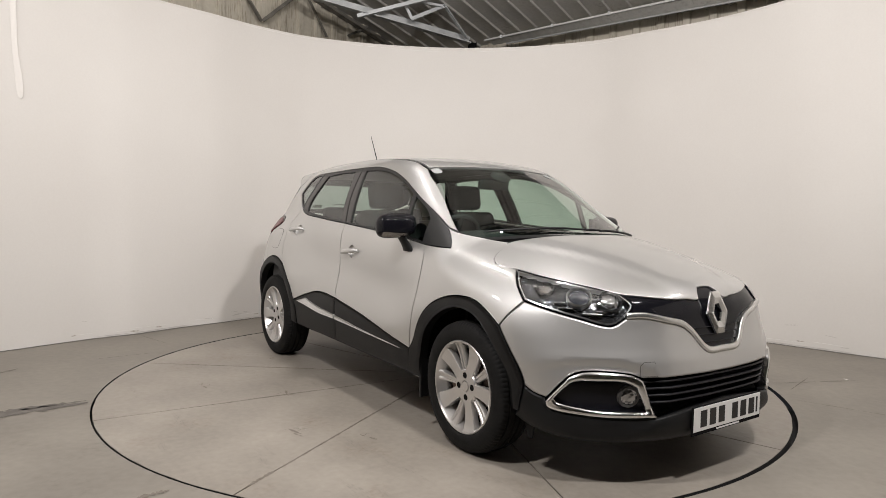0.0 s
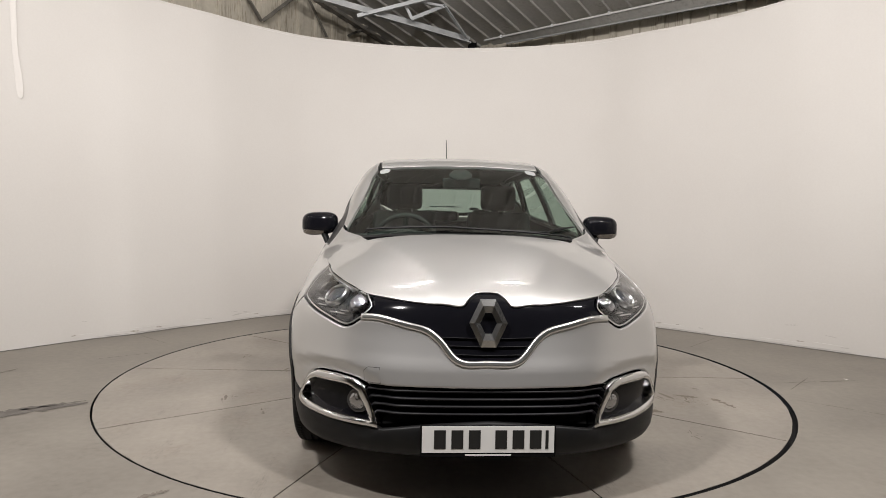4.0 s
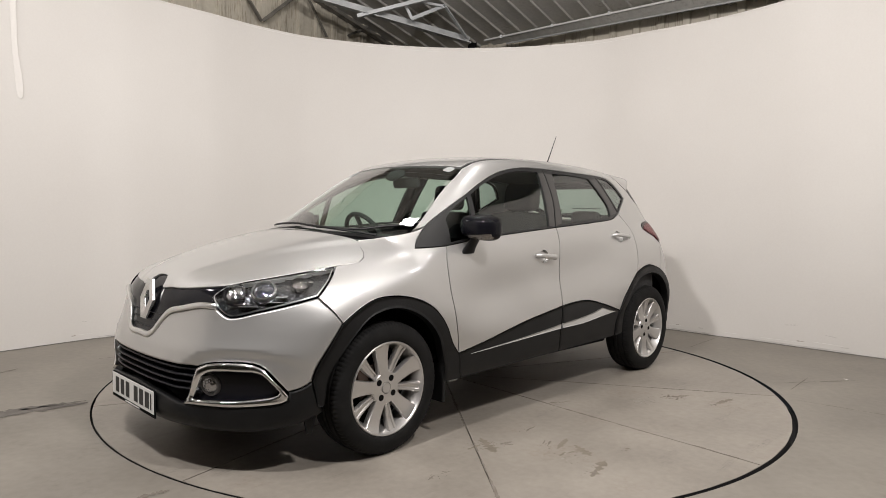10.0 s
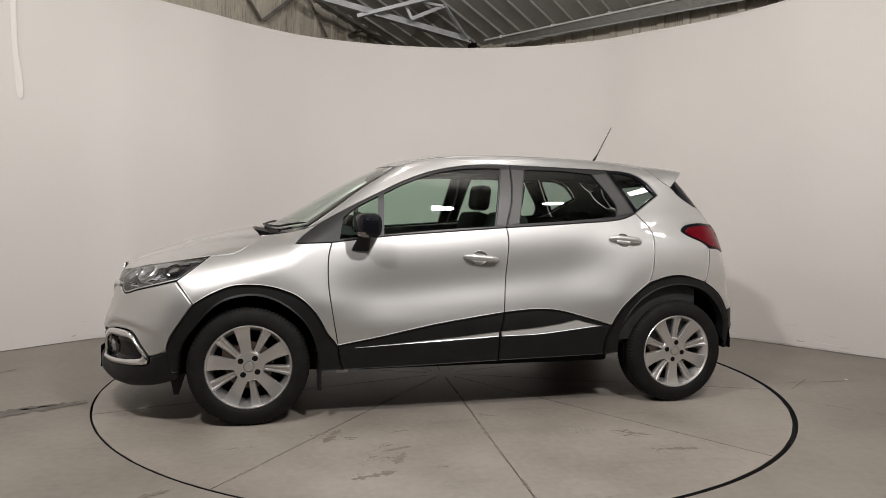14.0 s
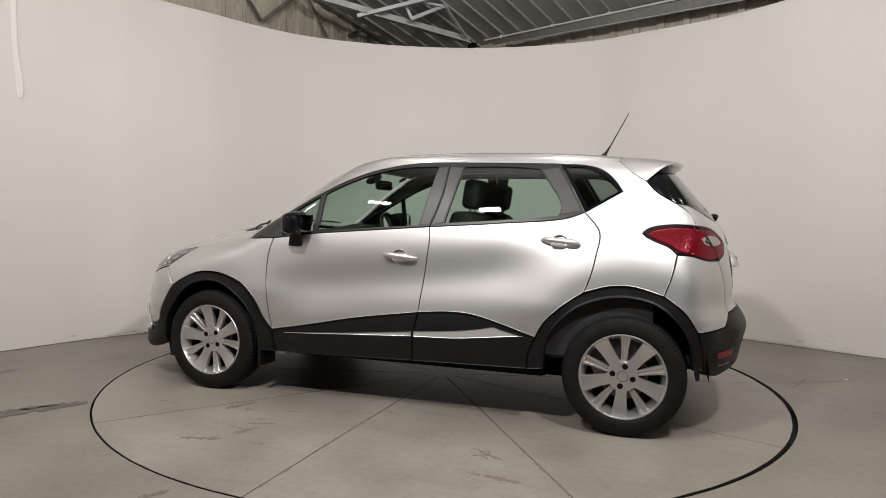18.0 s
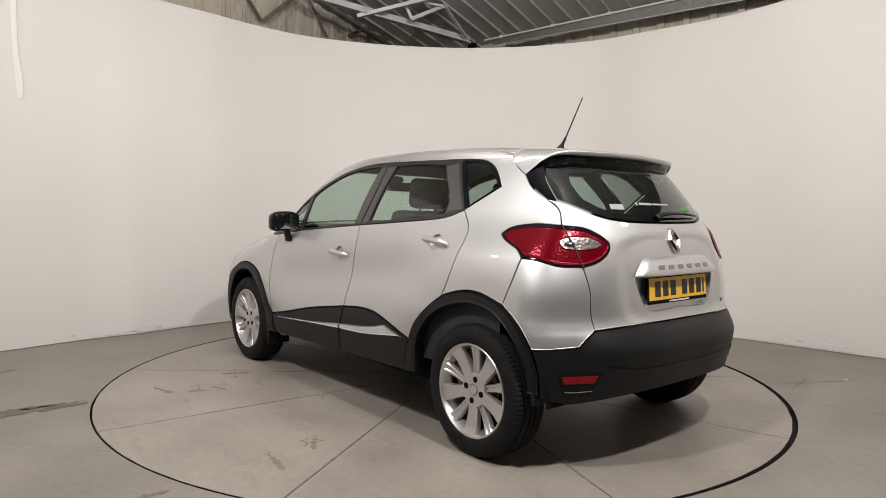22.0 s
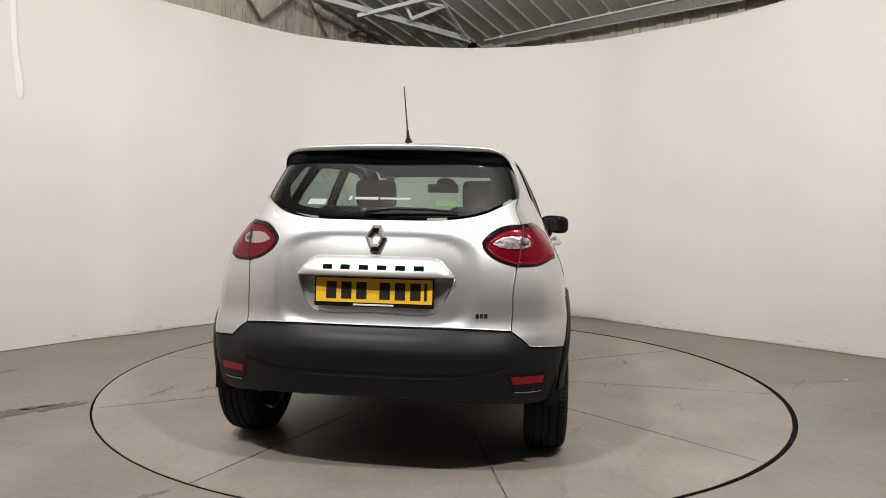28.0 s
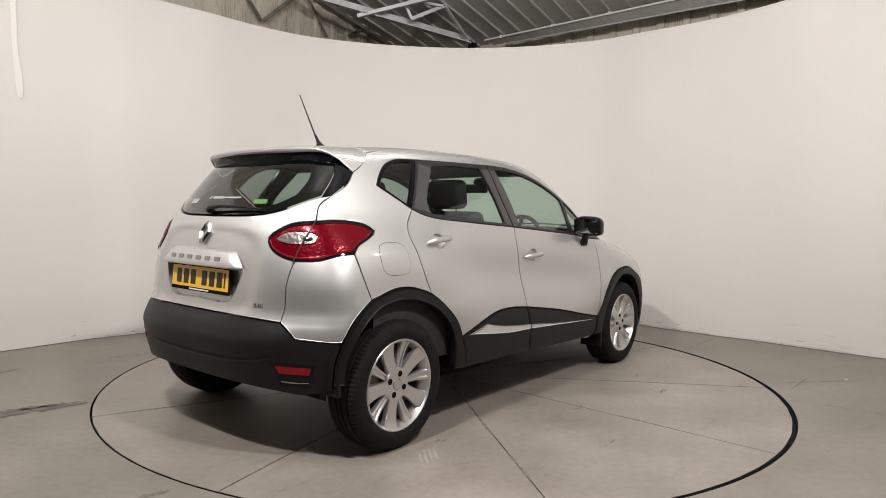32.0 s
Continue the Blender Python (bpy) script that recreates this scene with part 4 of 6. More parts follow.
panel("front_bumper", "nose", loop_of([GRILLE_LOW, LAMP_LOW, WING_SEAM, ARCH_F2,
      [(1.728, 0.837, 0.425), (1.77, 0.82, 0.40), (1.825, 0.793, 0.385)], [(1.825, 0.793, 0.385), (1.905, 0.738, 0.488), (1.945, 0.70, 0.511), (2.068, 0.535, 0.505), (2.1, 0.482, 0.485)],
      [(2.1, 0.482, 0.485), (2.157, 0.295, 0.489), (2.174, 0, 0.487)]], True), S, car, step=0.018, pillow=0.009)
panel("lower_bumper", "nose", loop_of([[(2.17, 0, 0.36), (2.161, 0.258, 0.347), (2.126, 0.44, 0.322)], [(2.126, 0.44, 0.322), (1.95, 0.68, 0.330), (1.825, 0.793, 0.352), (1.822, 0.795, 0.385)],
      [(1.822, 0.795, 0.385), (1.77, 0.82, 0.40), (1.728, 0.837, 0.425)], [(1.728, 0.837, 0.425), (1.70, 0.838, 0.35), (1.66, 0.83, 0.27)],
      [(1.66, 0.83, 0.27), (1.75, 0.80, 0.235), (1.9, 0.68, 0.205), (2.09, 0.45, 0.20), (2.14, 0, 0.205)]], True), B, car, flange=0.07, pillow=0.012)
TAILGATE_SIDE = [(-1.768, 0.617, 0.944), (-1.806, 0.608, 0.834), (-1.816, 0.610, 0.736), (-1.838, 0.606, 0.667)]
LAMP_IN = [TAILGATE_SEAM[-1], (-1.729, 0.542, 1.113), (-1.797, 0.467, 1.047), (-1.806, 0.49, 1.003), (-1.796, 0.546, 0.966), (-1.768, 0.617, 0.944)]
PLATE_HOLE = [(-1.87, 0, 0.893), (-1.87, 0.357, 0.890), (-1.878, 0.344, 0.851), (-1.89, 0.302, 0.767), (-1.897, 0.262, 0.736), (-1.9, 0, 0.734)]
panel("tailgate", "tail", loop_of([[(-1.80, 0, 1.142), (-1.772, 0.33, 1.150), (-1.723, 0.456, 1.173), (-1.58, 0.585, 1.242), TAILGATE_SEAM[0]], TAILGATE_SEAM, LAMP_IN, TAILGATE_SIDE,
      [(-1.838, 0.606, 0.667), (-1.888, 0.428, 0.678), (-1.919, 0, 0.681)]], True), S, car, flange=0.03, step=0.018, pillow=0.004, holes=[loop_of([PLATE_HOLE[:2], PLATE_HOLE[1:]], True)])
both("bumper_corner", "tail", [[CORNER_SEAM[-1], (-1.623, 0.771, 0.972), (-1.708, 0.71, 0.947), (-1.768, 0.617, 0.944)], TAILGATE_SIDE, [(-1.838, 0.606, 0.667), (-1.826, 0.668, 0.62), (-1.822, 0.69, 0.598)],
     [(-1.822, 0.69, 0.598), (-1.75, 0.78, 0.588), (-1.671, 0.836, 0.58)], ARCH_R2[::-1], CORNER_SEAM], S, car, step=0.02, pillow=0.003)
panel("rear_bumper", "tail", loop_of([[(-1.919, 0, 0.681), (-1.888, 0.428, 0.678), (-1.838, 0.606, 0.667)], [(-1.838, 0.606, 0.667), (-1.826, 0.668, 0.62), (-1.822, 0.69, 0.598)], [(-1.822, 0.69, 0.598), (-1.75, 0.78, 0.588), (-1.671, 0.836, 0.58)],
      [(-1.671, 0.836, 0.58), (-1.70, 0.825, 0.48), (-1.70, 0.81, 0.36)], [(-1.70, 0.81, 0.36), (-1.80, 0.73, 0.335), (-1.85, 0.62, 0.345), (-1.93, 0.36, 0.365), (-1.945, 0, 0.37)]], True), B, car, pillow=0.006)
cladding_f = both("door_cladding", "side", [CLAD_F, [(-0.145, 0.596), (-0.118, 0.443), (-0.115, 0.305)], [(-0.115, 0.305), (0.431, 0.291), (0.79, 0.285)], [(0.79, 0.285), (0.812, 0.33), (0.826, 0.430)]], B, front_doors, off=0.004, pillow=0.012)
cladding_r = both("door_cladding", "side", [CLAD_R, [(-0.835, 0.505), (-0.80, 0.42), (-0.79, 0.32)], [(-0.79, 0.32), (-0.115, 0.305)], [(-0.115, 0.305), (-0.118, 0.443), (-0.145, 0.596)]], B, rear_doors, off=0.004, pillow=0.012)
ARCH_IN_F = [(0.93, 0.285), (0.942, 0.40), (1.005, 0.555), (1.129, 0.666), (1.25, 0.711), (1.37, 0.705), (1.46, 0.668), (1.578, 0.545), (1.65, 0.43), (1.665, 0.30)]
both("arch_trim", "side", [[(0.79, 0.285), (0.812, 0.33), (0.826, 0.430)], ARCH_F + [(1.662, 0.561), (1.709, 0.483), (1.728, 0.425)], [(1.728, 0.425), (1.70, 0.30)], [(1.70, 0.30), (1.665, 0.30)], ARCH_IN_F[::-1], [(0.93, 0.285), (0.79, 0.285)]], B, car, off=0.012, flange=0.05, pillow=0.014)
ARCH_IN_R = [(-0.885, 0.33), (-0.90, 0.48), (-0.96, 0.59), (-1.06, 0.68), (-1.2, 0.735), (-1.33, 0.745), (-1.46, 0.715), (-1.56, 0.635), (-1.63, 0.52), (-1.65, 0.38)]
both("arch_trim", "side", [[(-0.79, 0.32), (-0.80, 0.42), (-0.835, 0.505)], ARCH_R + [(-1.603, 0.682), (-1.671, 0.58)], [(-1.671, 0.58), (-1.70, 0.48), (-1.70, 0.38)], [(-1.70, 0.38), (-1.65, 0.38)], ARCH_IN_R[::-1], [(-0.885, 0.33), (-0.79, 0.32)]], B, car, off=0.012, flange=0.05, pillow=0.014)
# glazing
G = M["window"]
panel("windscreen", "top", loop_of([[(1.30, 0), (1.285, 0.19), (1.17, 0.47), (1.05, 0.655)], SCREEN_SIDE, [(0.465, 0.513), (0.50, 0.27), (0.527, 0)]], True), G, car, flange=0, off=-0.003)
FRAME, COVER = M["frame_black"], M["satin_grey"]
Q1 = [[(0.815, 1.018), (0.791, 1.140)], [(0.791, 1.140), (0.726, 1.194), (0.586, 1.270)], [(0.586, 1.270), (0.596, 1.049)], [(0.596, 1.049), (0.815, 1.018)]]
Q2 = [[(0.562, 1.046), (0.552, 1.284)], [(0.552, 1.284), (0.426, 1.346), (0.254, 1.409), (0.079, 1.445), (-0.081, 1.456), (-0.18, 1.457)], [(-0.18, 1.457), (-0.107, 1.100)], [(-0.107, 1.100), (0.235, 1.076), (0.555, 1.046)]]
Q3 = [[(-0.265, 1.116), (-0.343, 1.455)], [(-0.343, 1.455), (-0.61, 1.454), (-0.80, 1.440)], [(-0.80, 1.440), (-0.938, 1.226), (-0.925, 1.170)], [(-0.925, 1.170), (-0.606, 1.140), (-0.265, 1.116)]]
Q4 = [[(-0.945, 1.452), (-1.056, 1.447), (-1.148, 1.408), (-1.208, 1.353), (-1.243, 1.313)], [(-1.243, 1.313), (-1.085, 1.215)], [(-1.085, 1.215), (-0.945, 1.452)]]
both("window_frame", "side", [DLO_TIP, DLO_FRONT, DLO_UP_F, [(-0.25, 1.482), (-0.232, 1.275), (-0.178, 1.094)], BELT_F[::-1]], FRAME, front_doors, holes=[loop_of(Q1), loop_of(Q2)], off=-0.004)
both("window_frame", "side", [[(-0.178, 1.094), (-0.232, 1.275), (-0.25, 1.482)], DLO_UP_R, [(-0.913, 1.470), (-1.07, 1.193)], BELT_R[::-1]], FRAME, rear_doors, holes=[loop_of(Q3)], off=-0.004)
both("pillar_cover", "side", [[(-0.107, 1.100), (-0.18, 1.457)], [(-0.18, 1.457), (-0.247, 1.462)], [(-0.247, 1.462), (-0.232, 1.275), (-0.178, 1.094)], [(-0.178, 1.094), (-0.107, 1.100)]], COVER, front_doors, "satin grey pillar cover", off=-0.001, gap=0.006, pillow=0.004)
both("pillar_cover", "side", [[(-0.178, 1.094), (-0.232, 1.275), (-0.247, 1.462)], [(-0.247, 1.462), (-0.343, 1.455)], [(-0.343, 1.455), (-0.265, 1.116)], [(-0.265, 1.116), (-0.178, 1.094)]], COVER, rear_doors, "satin grey pillar cover", off=-0.001, gap=0.006, pillow=0.004)
both("pillar_cover", "side", [[(-0.80, 1.440), (-0.938, 1.226), (-0.925, 1.170)], [(-0.925, 1.170), (-1.062, 1.195)], [(-1.062, 1.195), (-0.908, 1.455)], [(-0.908, 1.455), (-0.80, 1.440)]], COVER, rear_doors, "satin grey pillar cover", off=-0.001, gap=0.006, pillow=0.004)
both("quarter_light", "side", [[(-1.07, 1.193), (-0.913, 1.470)], DLO_Q, DLO_BACK], M["gloss_black"], car, holes=[loop_of(Q4)], off=-0.004)
both("window_glass", "side", Q1, G, front_doors, flange=0, off=-0.010, gap=-0.006)
both("window_glass", "side", Q2, G, front_doors, flange=0, off=-0.010, gap=-0.006)
both("window_glass", "side", Q3, G, rear_doors, flange=0, off=-0.010, gap=-0.006)
both("window_glass", "side", Q4, M["window_dark"], car, flange=0, off=-0.008, gap=-0.006)
panel("rear_window", "tail", loop_of([[(-1.797, 0, 1.146), (-1.772, 0.33, 1.154), (-1.723, 0.452, 1.177), (-1.58, 0.585, 1.247)], [(-1.58, 0.585, 1.247), (-1.50, 0.572, 1.345), (-1.46, 0.535, 1.42)], [(-1.46, 0.535, 1.42), (-1.54, 0.3, 1.44), (-1.56, 0, 1.445)]], True), M["window_dark"], car, flange=0, off=-0.004)
REAR_IN = loop_of([[(-1.78, 0, 1.178), (-1.75, 0.30, 1.188), (-1.70, 0.395, 1.205), (-1.62, 0.46, 1.25)], [(-1.62, 0.46, 1.25), (-1.55, 0.465, 1.33), (-1.52, 0.44, 1.385)], [(-1.52, 0.44, 1.385), (-1.56, 0.25, 1.405), (-1.585, 0, 1.408)]], True)
panel("window_border", "tail", loop_of([[(-1.797, 0, 1.146), (-1.772, 0.33, 1.154), (-1.723, 0.452, 1.177), (-1.58, 0.585, 1.247)], [(-1.58, 0.585, 1.247), (-1.50, 0.572, 1.345), (-1.46, 0.535, 1.42)], [(-1.46, 0.535, 1.42), (-1.54, 0.3, 1.44), (-1.56, 0, 1.445)]], True), M["gloss_black"], car, "black printed border of the rear window", holes=[REAR_IN], flange=0, off=-0.007)

def on_skin(kind, p, off=0.0):
    """The place on the skin nearest to a rough point along its panel's ray, with its normal."""
    q = lift(kind, flat(kind, np.array([p], float)), off)
    return Vector(q[0]), Vector(normals(q)[0])


def seat(kind, p, off=0.0, up=(0, 0, 1)):
    """A frame on the skin: local z outward, local y upward."""
    c, n = on_skin(kind, p, off)
    x = Vector(up).cross(n).normalized()
    y = n.cross(x)
    m = Matrix((x, y, n)).transposed().to_4x4()
    m.translation = c
    return m


def put(ob, m, right=False):
    """Bake a frame into a part's mesh; the right flank is the mirror of the left."""
    if right:
        m = Matrix.Diagonal((1, -1, 1, 1)) @ m
    ob.data.transform(m)
    if right:
        ob.data.flip_normals()
    return ob


def strip_loop(line, width):
    """A closed loop round a line on a drawing board."""
    q = smooth_line(line)
    d = np.gradient(q, axis=0)
    n = np.stack([-d[:, 1], d[:, 0]], 1) / (np.linalg.norm(d, axis=1, keepdims=True) + 1e-9)
    return np.vstack([q + n * width / 2, (q - n * width / 2)[::-1]])


GB, CH, DK = M["gloss_black"], M["chrome"], M["dark"]
# --- front end
grille = panel("grille", "nose", loop_of([BONNET_FRONT[:7], [(1.957, 0.488, 0.837), (2.015, 0.466, 0.788), (2.013, 0.515, 0.737)], GRILLE_LOW[::-1]], True), GB, car, "gloss black upper grille", off=-0.008, flange=0.03)
low = flat("nose", np.array(GRILLE_LOW))
full = np.vstack([low[::-1] * [1, 1], (low * [-1, 1])[1:]])
panel("grille_trim", "nose", strip_loop(full + [0, 0.012], 0.030), M["satin_chrome"], grille, "chrome strip under the grille", off=0.010, flange=0.02, step=0.012, pillow=0.009)
for z, w in ((0.618, 0.135), (0.650, 0.155), (0.682, 0.185)):
    panel("slat", "nose", strip_loop([(-w, z), (0, z - 0.003), (w, z)], 0.008), M["slat"], grille, off=0.002, flange=0.02, step=0.02, pillow=0.003)


def diamond(name, w, h, m, mat, parent, deep=0.016, label=""):
    """A hollow lozenge with bevelled faces."""
    bm = bmesh.new()
    def ring(f, z):
        pts = [(0.20 * w, h / 2), (w / 2, 0), (0.20 * w, -h / 2), (-0.20 * w, -h / 2), (-w / 2, 0), (-0.20 * w, h / 2)]
        return [bm.verts.new((x * f, y * f, z)) for x, y in pts]
    rows = [ring(1.0, 0.0), ring(0.98, deep * 0.5), ring(0.70, deep), ring(0.42, deep * 0.55), ring(0.40, 0.0)]
    for a, b in zip(rows, rows[1:]):
        for k in range(6):
            bm.faces.new((a[k], a[(k + 1) % 6], b[(k + 1) % 6], b[k]))
    return put(part(name, bm, mat, parent, label), m)


m = seat("nose", (2.11, 0, 0.738), 0.004)
# unseen dark box added behind the lower grille to block light through its gaps
part("grille_blocker", box_bm(bmesh.new(), (2.02, 0, 0.40), (0.07, 0.94, 0.38), 0.01), DK, car)
diamond("badge", 0.158, 0.194, m, M["badge_front"], grille, 0.016, "chrome lozenge badge")
lower_grille = panel("lower_grille", "nose", loop_of([[(2.174, 0, 0.492), (2.157, 0.295, 0.494), (2.1, 0.488, 0.490)], [(2.1, 0.488, 0.490), (2.126, 0.44, 0.318)], [(2.126, 0.44, 0.318), (2.161, 0.258, 0.342), (2.17, 0, 0.355)]], True), DK, car, "black lower grille with slats", off=-0.05, flange=0.0)
for k in range(4):
    z, w = 0.378 + 0.031 * k, 0.455 + 0.010 * k
    panel("slat", "nose", strip_loop([(-w, z - 0.004), (-w * 0.5, z + 0.003), (0, z + 0.004), (w * 0.5, z + 0.003), (w, z - 0.004)], 0.014), M["slat"], lower_grille, off=-0.010, flange=0.03, step=0.04, pillow=0.006)
FOG_OUT = [[(1.822, 0.795, 0.372), (1.905, 0.738, 0.486)], [(1.905, 0.738, 0.486), (1.945, 0.70, 0.508), (2.07, 0.535, 0.503), (2.097, 0.492, 0.480)], [(2.097, 0.492, 0.480), (2.126, 0.438, 0.325)], [(2.126, 0.438, 0.325), (1.95, 0.68, 0.330), (1.826, 0.793, 0.352), (1.822, 0.795, 0.372)]]
FOG_IN = [[(1.853, 0.777, 0.388), (1.914, 0.733, 0.464), (1.945, 0.705, 0.476)], [(1.945, 0.705, 0.476), (2.062, 0.555, 0.472), (2.085, 0.52, 0.452)], [(2.085, 0.52, 0.452), (2.105, 0.472, 0.346)], [(2.105, 0.472, 0.346), (1.95, 0.69, 0.356), (1.86, 0.773, 0.376), (1.853, 0.777, 0.388)]]
bezels = both("fog_lamp_bezel", "nose", FOG_OUT, CH, car, "chrome bezel round the fog lamp", holes=[loop_of(FOG_IN)], off=0.020, flange=0.045, gap=-0.001, step=0.04, pillow=0.013)
both("recess", "nose", FOG_IN, GB, bezels, "", off=-0.024, flange=0, gap=-0.012)
for side in (0, 1):
    m = seat("nose", (2.062, 0.53, 0.405), -0.022)
    bm = bmesh.new()
    bmesh.ops.create_cone(bm, cap_ends=True, segments=28, radius1=0.052, radius2=0.046, depth=0.02)
    put(part("fog_lamp", bm, M["satin_grey"], bezels[side]), m, side == 1)
    bm = bmesh.new()
    bmesh.ops.create_uvsphere(bm, u_segments=24, v_segments=12, radius=0.038, matrix=Matrix.Translation((0, 0, 0.006)) @ Matrix.Diagonal((1, 1, 0.35, 1)))
    put(part("lamp_lens", bm, M["lamp_bowl"], bezels[side], smooth=True), m, side == 1)
# towing eye cover on the bumper, washer-like seam only
panel("towing_cover", "nose", flat("nose", np.array([(2.093, 0.499, 0.494), (2.082, 0.497, 0.54), (2.086, 0.479, 0.556), (2.105, 0.429, 0.557), (2.118, 0.425, 0.495)])), M["seam"], car, right=True, off=0.0006, flange=0, gap=0)
panel("towing_cover", "nose", flat("nose", np.array([(2.093, 0.499, 0.494), (2.082, 0.497, 0.54), (2.086, 0.479, 0.556), (2.105, 0.429, 0.557), (2.118, 0.425, 0.495)])), S, car, right=True, off=0.0014, flange=0, gap=0.0016)

# --- headlamps
HL = [BONNET_FRONT[6:], LAMP_TOP, LAMP_BACK[::-1], LAMP_LOW[::-1], [(2.013, 0.515, 0.737), (2.015, 0.466, 0.788), (1.957, 0.488, 0.837)]]
headlamps = both("headlamp", "nose", HL, M["lamp_inner"], car, "dark headlamp behind a clear cover", off=-0.036, flange=0, gap=-0.006)
both("lamp_rim", "nose", HL, GB, headlamps, "", holes=[inset(q if area2(q) > 0 else q[::-1], 0.005) for q in [flat("nose", loop_of(HL))]], off=-0.003, flange=0.036)
both("cover", "nose", HL, M["lens"], headlamps, "", off=-0.002, flange=0, gap=0.004)
both("inner_rim", "nose", HL, M["satin_chrome"], headlamps, "thin bright line round the lamp", holes=[inset(q if area2(q) > 0 else q[::-1], 0.012) for q in [flat("nose", loop_of(HL))]], off=-0.007, flange=0, gap=0.006)
STRIP = [(1.94, 0.515, 0.830), (1.80, 0.607, 0.855), (1.65, 0.675, 0.880), (1.53, 0.722, 0.903)]
both("light_strip", "nose", [LAMP_TOP, [(1.515, 0.712, 0.917), (1.53, 0.722, 0.903)], STRIP[::-1], [(1.94, 0.515, 0.830), (1.905, 0.535, 0.851)]], M["strip"], headlamps, "pale daytime light strip", off=-0.008, flange=0.02, gap=0.003)
for side in (0, 1):
    for p, r, mat, nm in (((1.878, 0.652, 0.805), 0.048, "projector", "projector"), ((1.962, 0.548, 0.790), 0.046, "lamp_bowl", "reflector"), ((1.745, 0.735, 0.828), 0.036, "amber", "indicator")):
        m = seat("nose", p, -0.034)
        bm = bmesh.new()
        prof = [(r * 1.18, 0.0), (r * 1.18, 0.018), (r * 1.06, 0.024), (r * 0.98, 0.016)]
        rows = [[bm.verts.new((q * math.cos(2 * math.pi * k / 28), q * math.sin(2 * math.pi * k / 28), z)) for k in range(28)] for q, z in prof]
        for a, b in zip(rows, rows[1:]):
            for k in range(28):
                bm.faces.new((a[k], a[(k + 1) % 28], b[(k + 1) % 28], b[k]))
        put(part("bezel", bm, M["satin_chrome"] if nm == "projector" else M["lamp_inner"], headlamps[side], smooth=True), m, side == 1)
        bm = bmesh.new()
        bmesh.ops.create_uvsphere(bm, u_segments=24, v_segments=12, radius=r, matrix=Matrix.Translation((0, 0, 0.004)) @ Matrix.Diagonal((1, 1, 0.45, 1)))
        put(part(nm, bm, M[mat], headlamps[side], smooth=True), m, side == 1)
    for p, sx, sy in (((1.80, 0.70, 0.785), 0.05, 0.010), ((1.92, 0.62, 0.745), 0.09, 0.008), ((1.84, 0.70, 0.765), 0.07, 0.006), ((1.93, 0.58, 0.755), 0.05, 0.006), ((1.65, 0.735, 0.872), 0.05, 0.016), ((1.69, 0.735, 0.842), 0.04, 0.010), ((1.80, 0.68, 0.852), 0.10, 0.006), ((1.93, 0.575, 0.833), 0.08, 0.006)):
        m = seat("nose", p, -0.028)
        put(part("reflector_bar", box_bm(bmesh.new(), (0, 0, 0), (sx, sy, 0.02), 0.003), M["chrome"], headlamps[side]), m, side == 1)

# --- flanks
for i, doors in enumerate((front_doors, rear_doors)):
    x, z = HANDLES[i]
    for side in (0, 1):
        q = BOWLS[i]
        d = panel_data("side", q, off=-0.016, flange=0, gap=-0.012, step=0.015)
        if side:
            d = flipped(d)
        mesh_object("handle_bowl", *d[:2], S, doors[side], "", True, d[2])
        m = seat("side", (x, 0.8, z), 0.0)
        bm = bmesh.new()
        rows = []
        for k in range(15):
            s = -1 + 2 * k / 14
            w = 0.0165 * (1 - 0.55 * s ** 4) * (1.12 if s > 0.4 else 1)
            h = 0.030 - 0.022 * s ** 6 + (0.004 if abs(s) < 0.8 else 0)
            cen = [(0.108 * s, w * math.cos(a) - 0.010 * s, h + 0.011 * (1 - 0.4 * s ** 4) * math.sin(a)) for a in [2 * math.pi * j / 12 for j in range(12)]]
            rows.append([bm.verts.new(c) for c in cen])
        for a, b in zip(rows, rows[1:]):
            for j in range(12):
                bm.faces.new((a[j], a[(j + 1) % 12], b[(j + 1) % 12], b[j]))
        bm.faces.new(rows[0][::-1])
        bm.faces.new(rows[-1])
        put(part("handle", bm, S, doors[side], smooth=True), m, side == 1)
both("chrome_strip", "side", [[(0.735, 0.418), (0.272, 0.450), (-0.112, 0.486)], [(-0.112, 0.486), (-0.112, 0.453)], [(-0.112, 0.453), (0.272, 0.434), (0.735, 0.411)], [(0.735, 0.411), (0.735, 0.418)]], M["bright_trim"], front_doors, "bright chrome strip", off=0.010, flange=0.01, step=0.012, pillow=0.008)
both("chrome_strip", "side", [[(-0.124, 0.487), (-0.368, 0.507), (-0.508, 0.527), (-0.599, 0.547)], [(-0.599, 0.547), (-0.66, 0.53), (-0.774, 0.503)], [(-0.774, 0.503), (-0.579, 0.481), (-0.37, 0.460), (-0.124, 0.453)], [(-0.124, 0.453), (-0.124, 0.487)]], M["bright_trim"], rear_doors, "bright chrome strip", off=0.010, flange=0.01, step=0.012, pillow=0.008)
FUEL = ring_loop(-1.315, 0.946, 0.098, 0.080, 36, 3.2)
panel("fuel_flap", "side", FUEL, M["seam"], car, right=True, off=0.0006, flange=0, gap=0)
panel("fuel_flap", "side", FUEL, S, car, right=True, off=0.0016, flange=0, gap=0.0022)
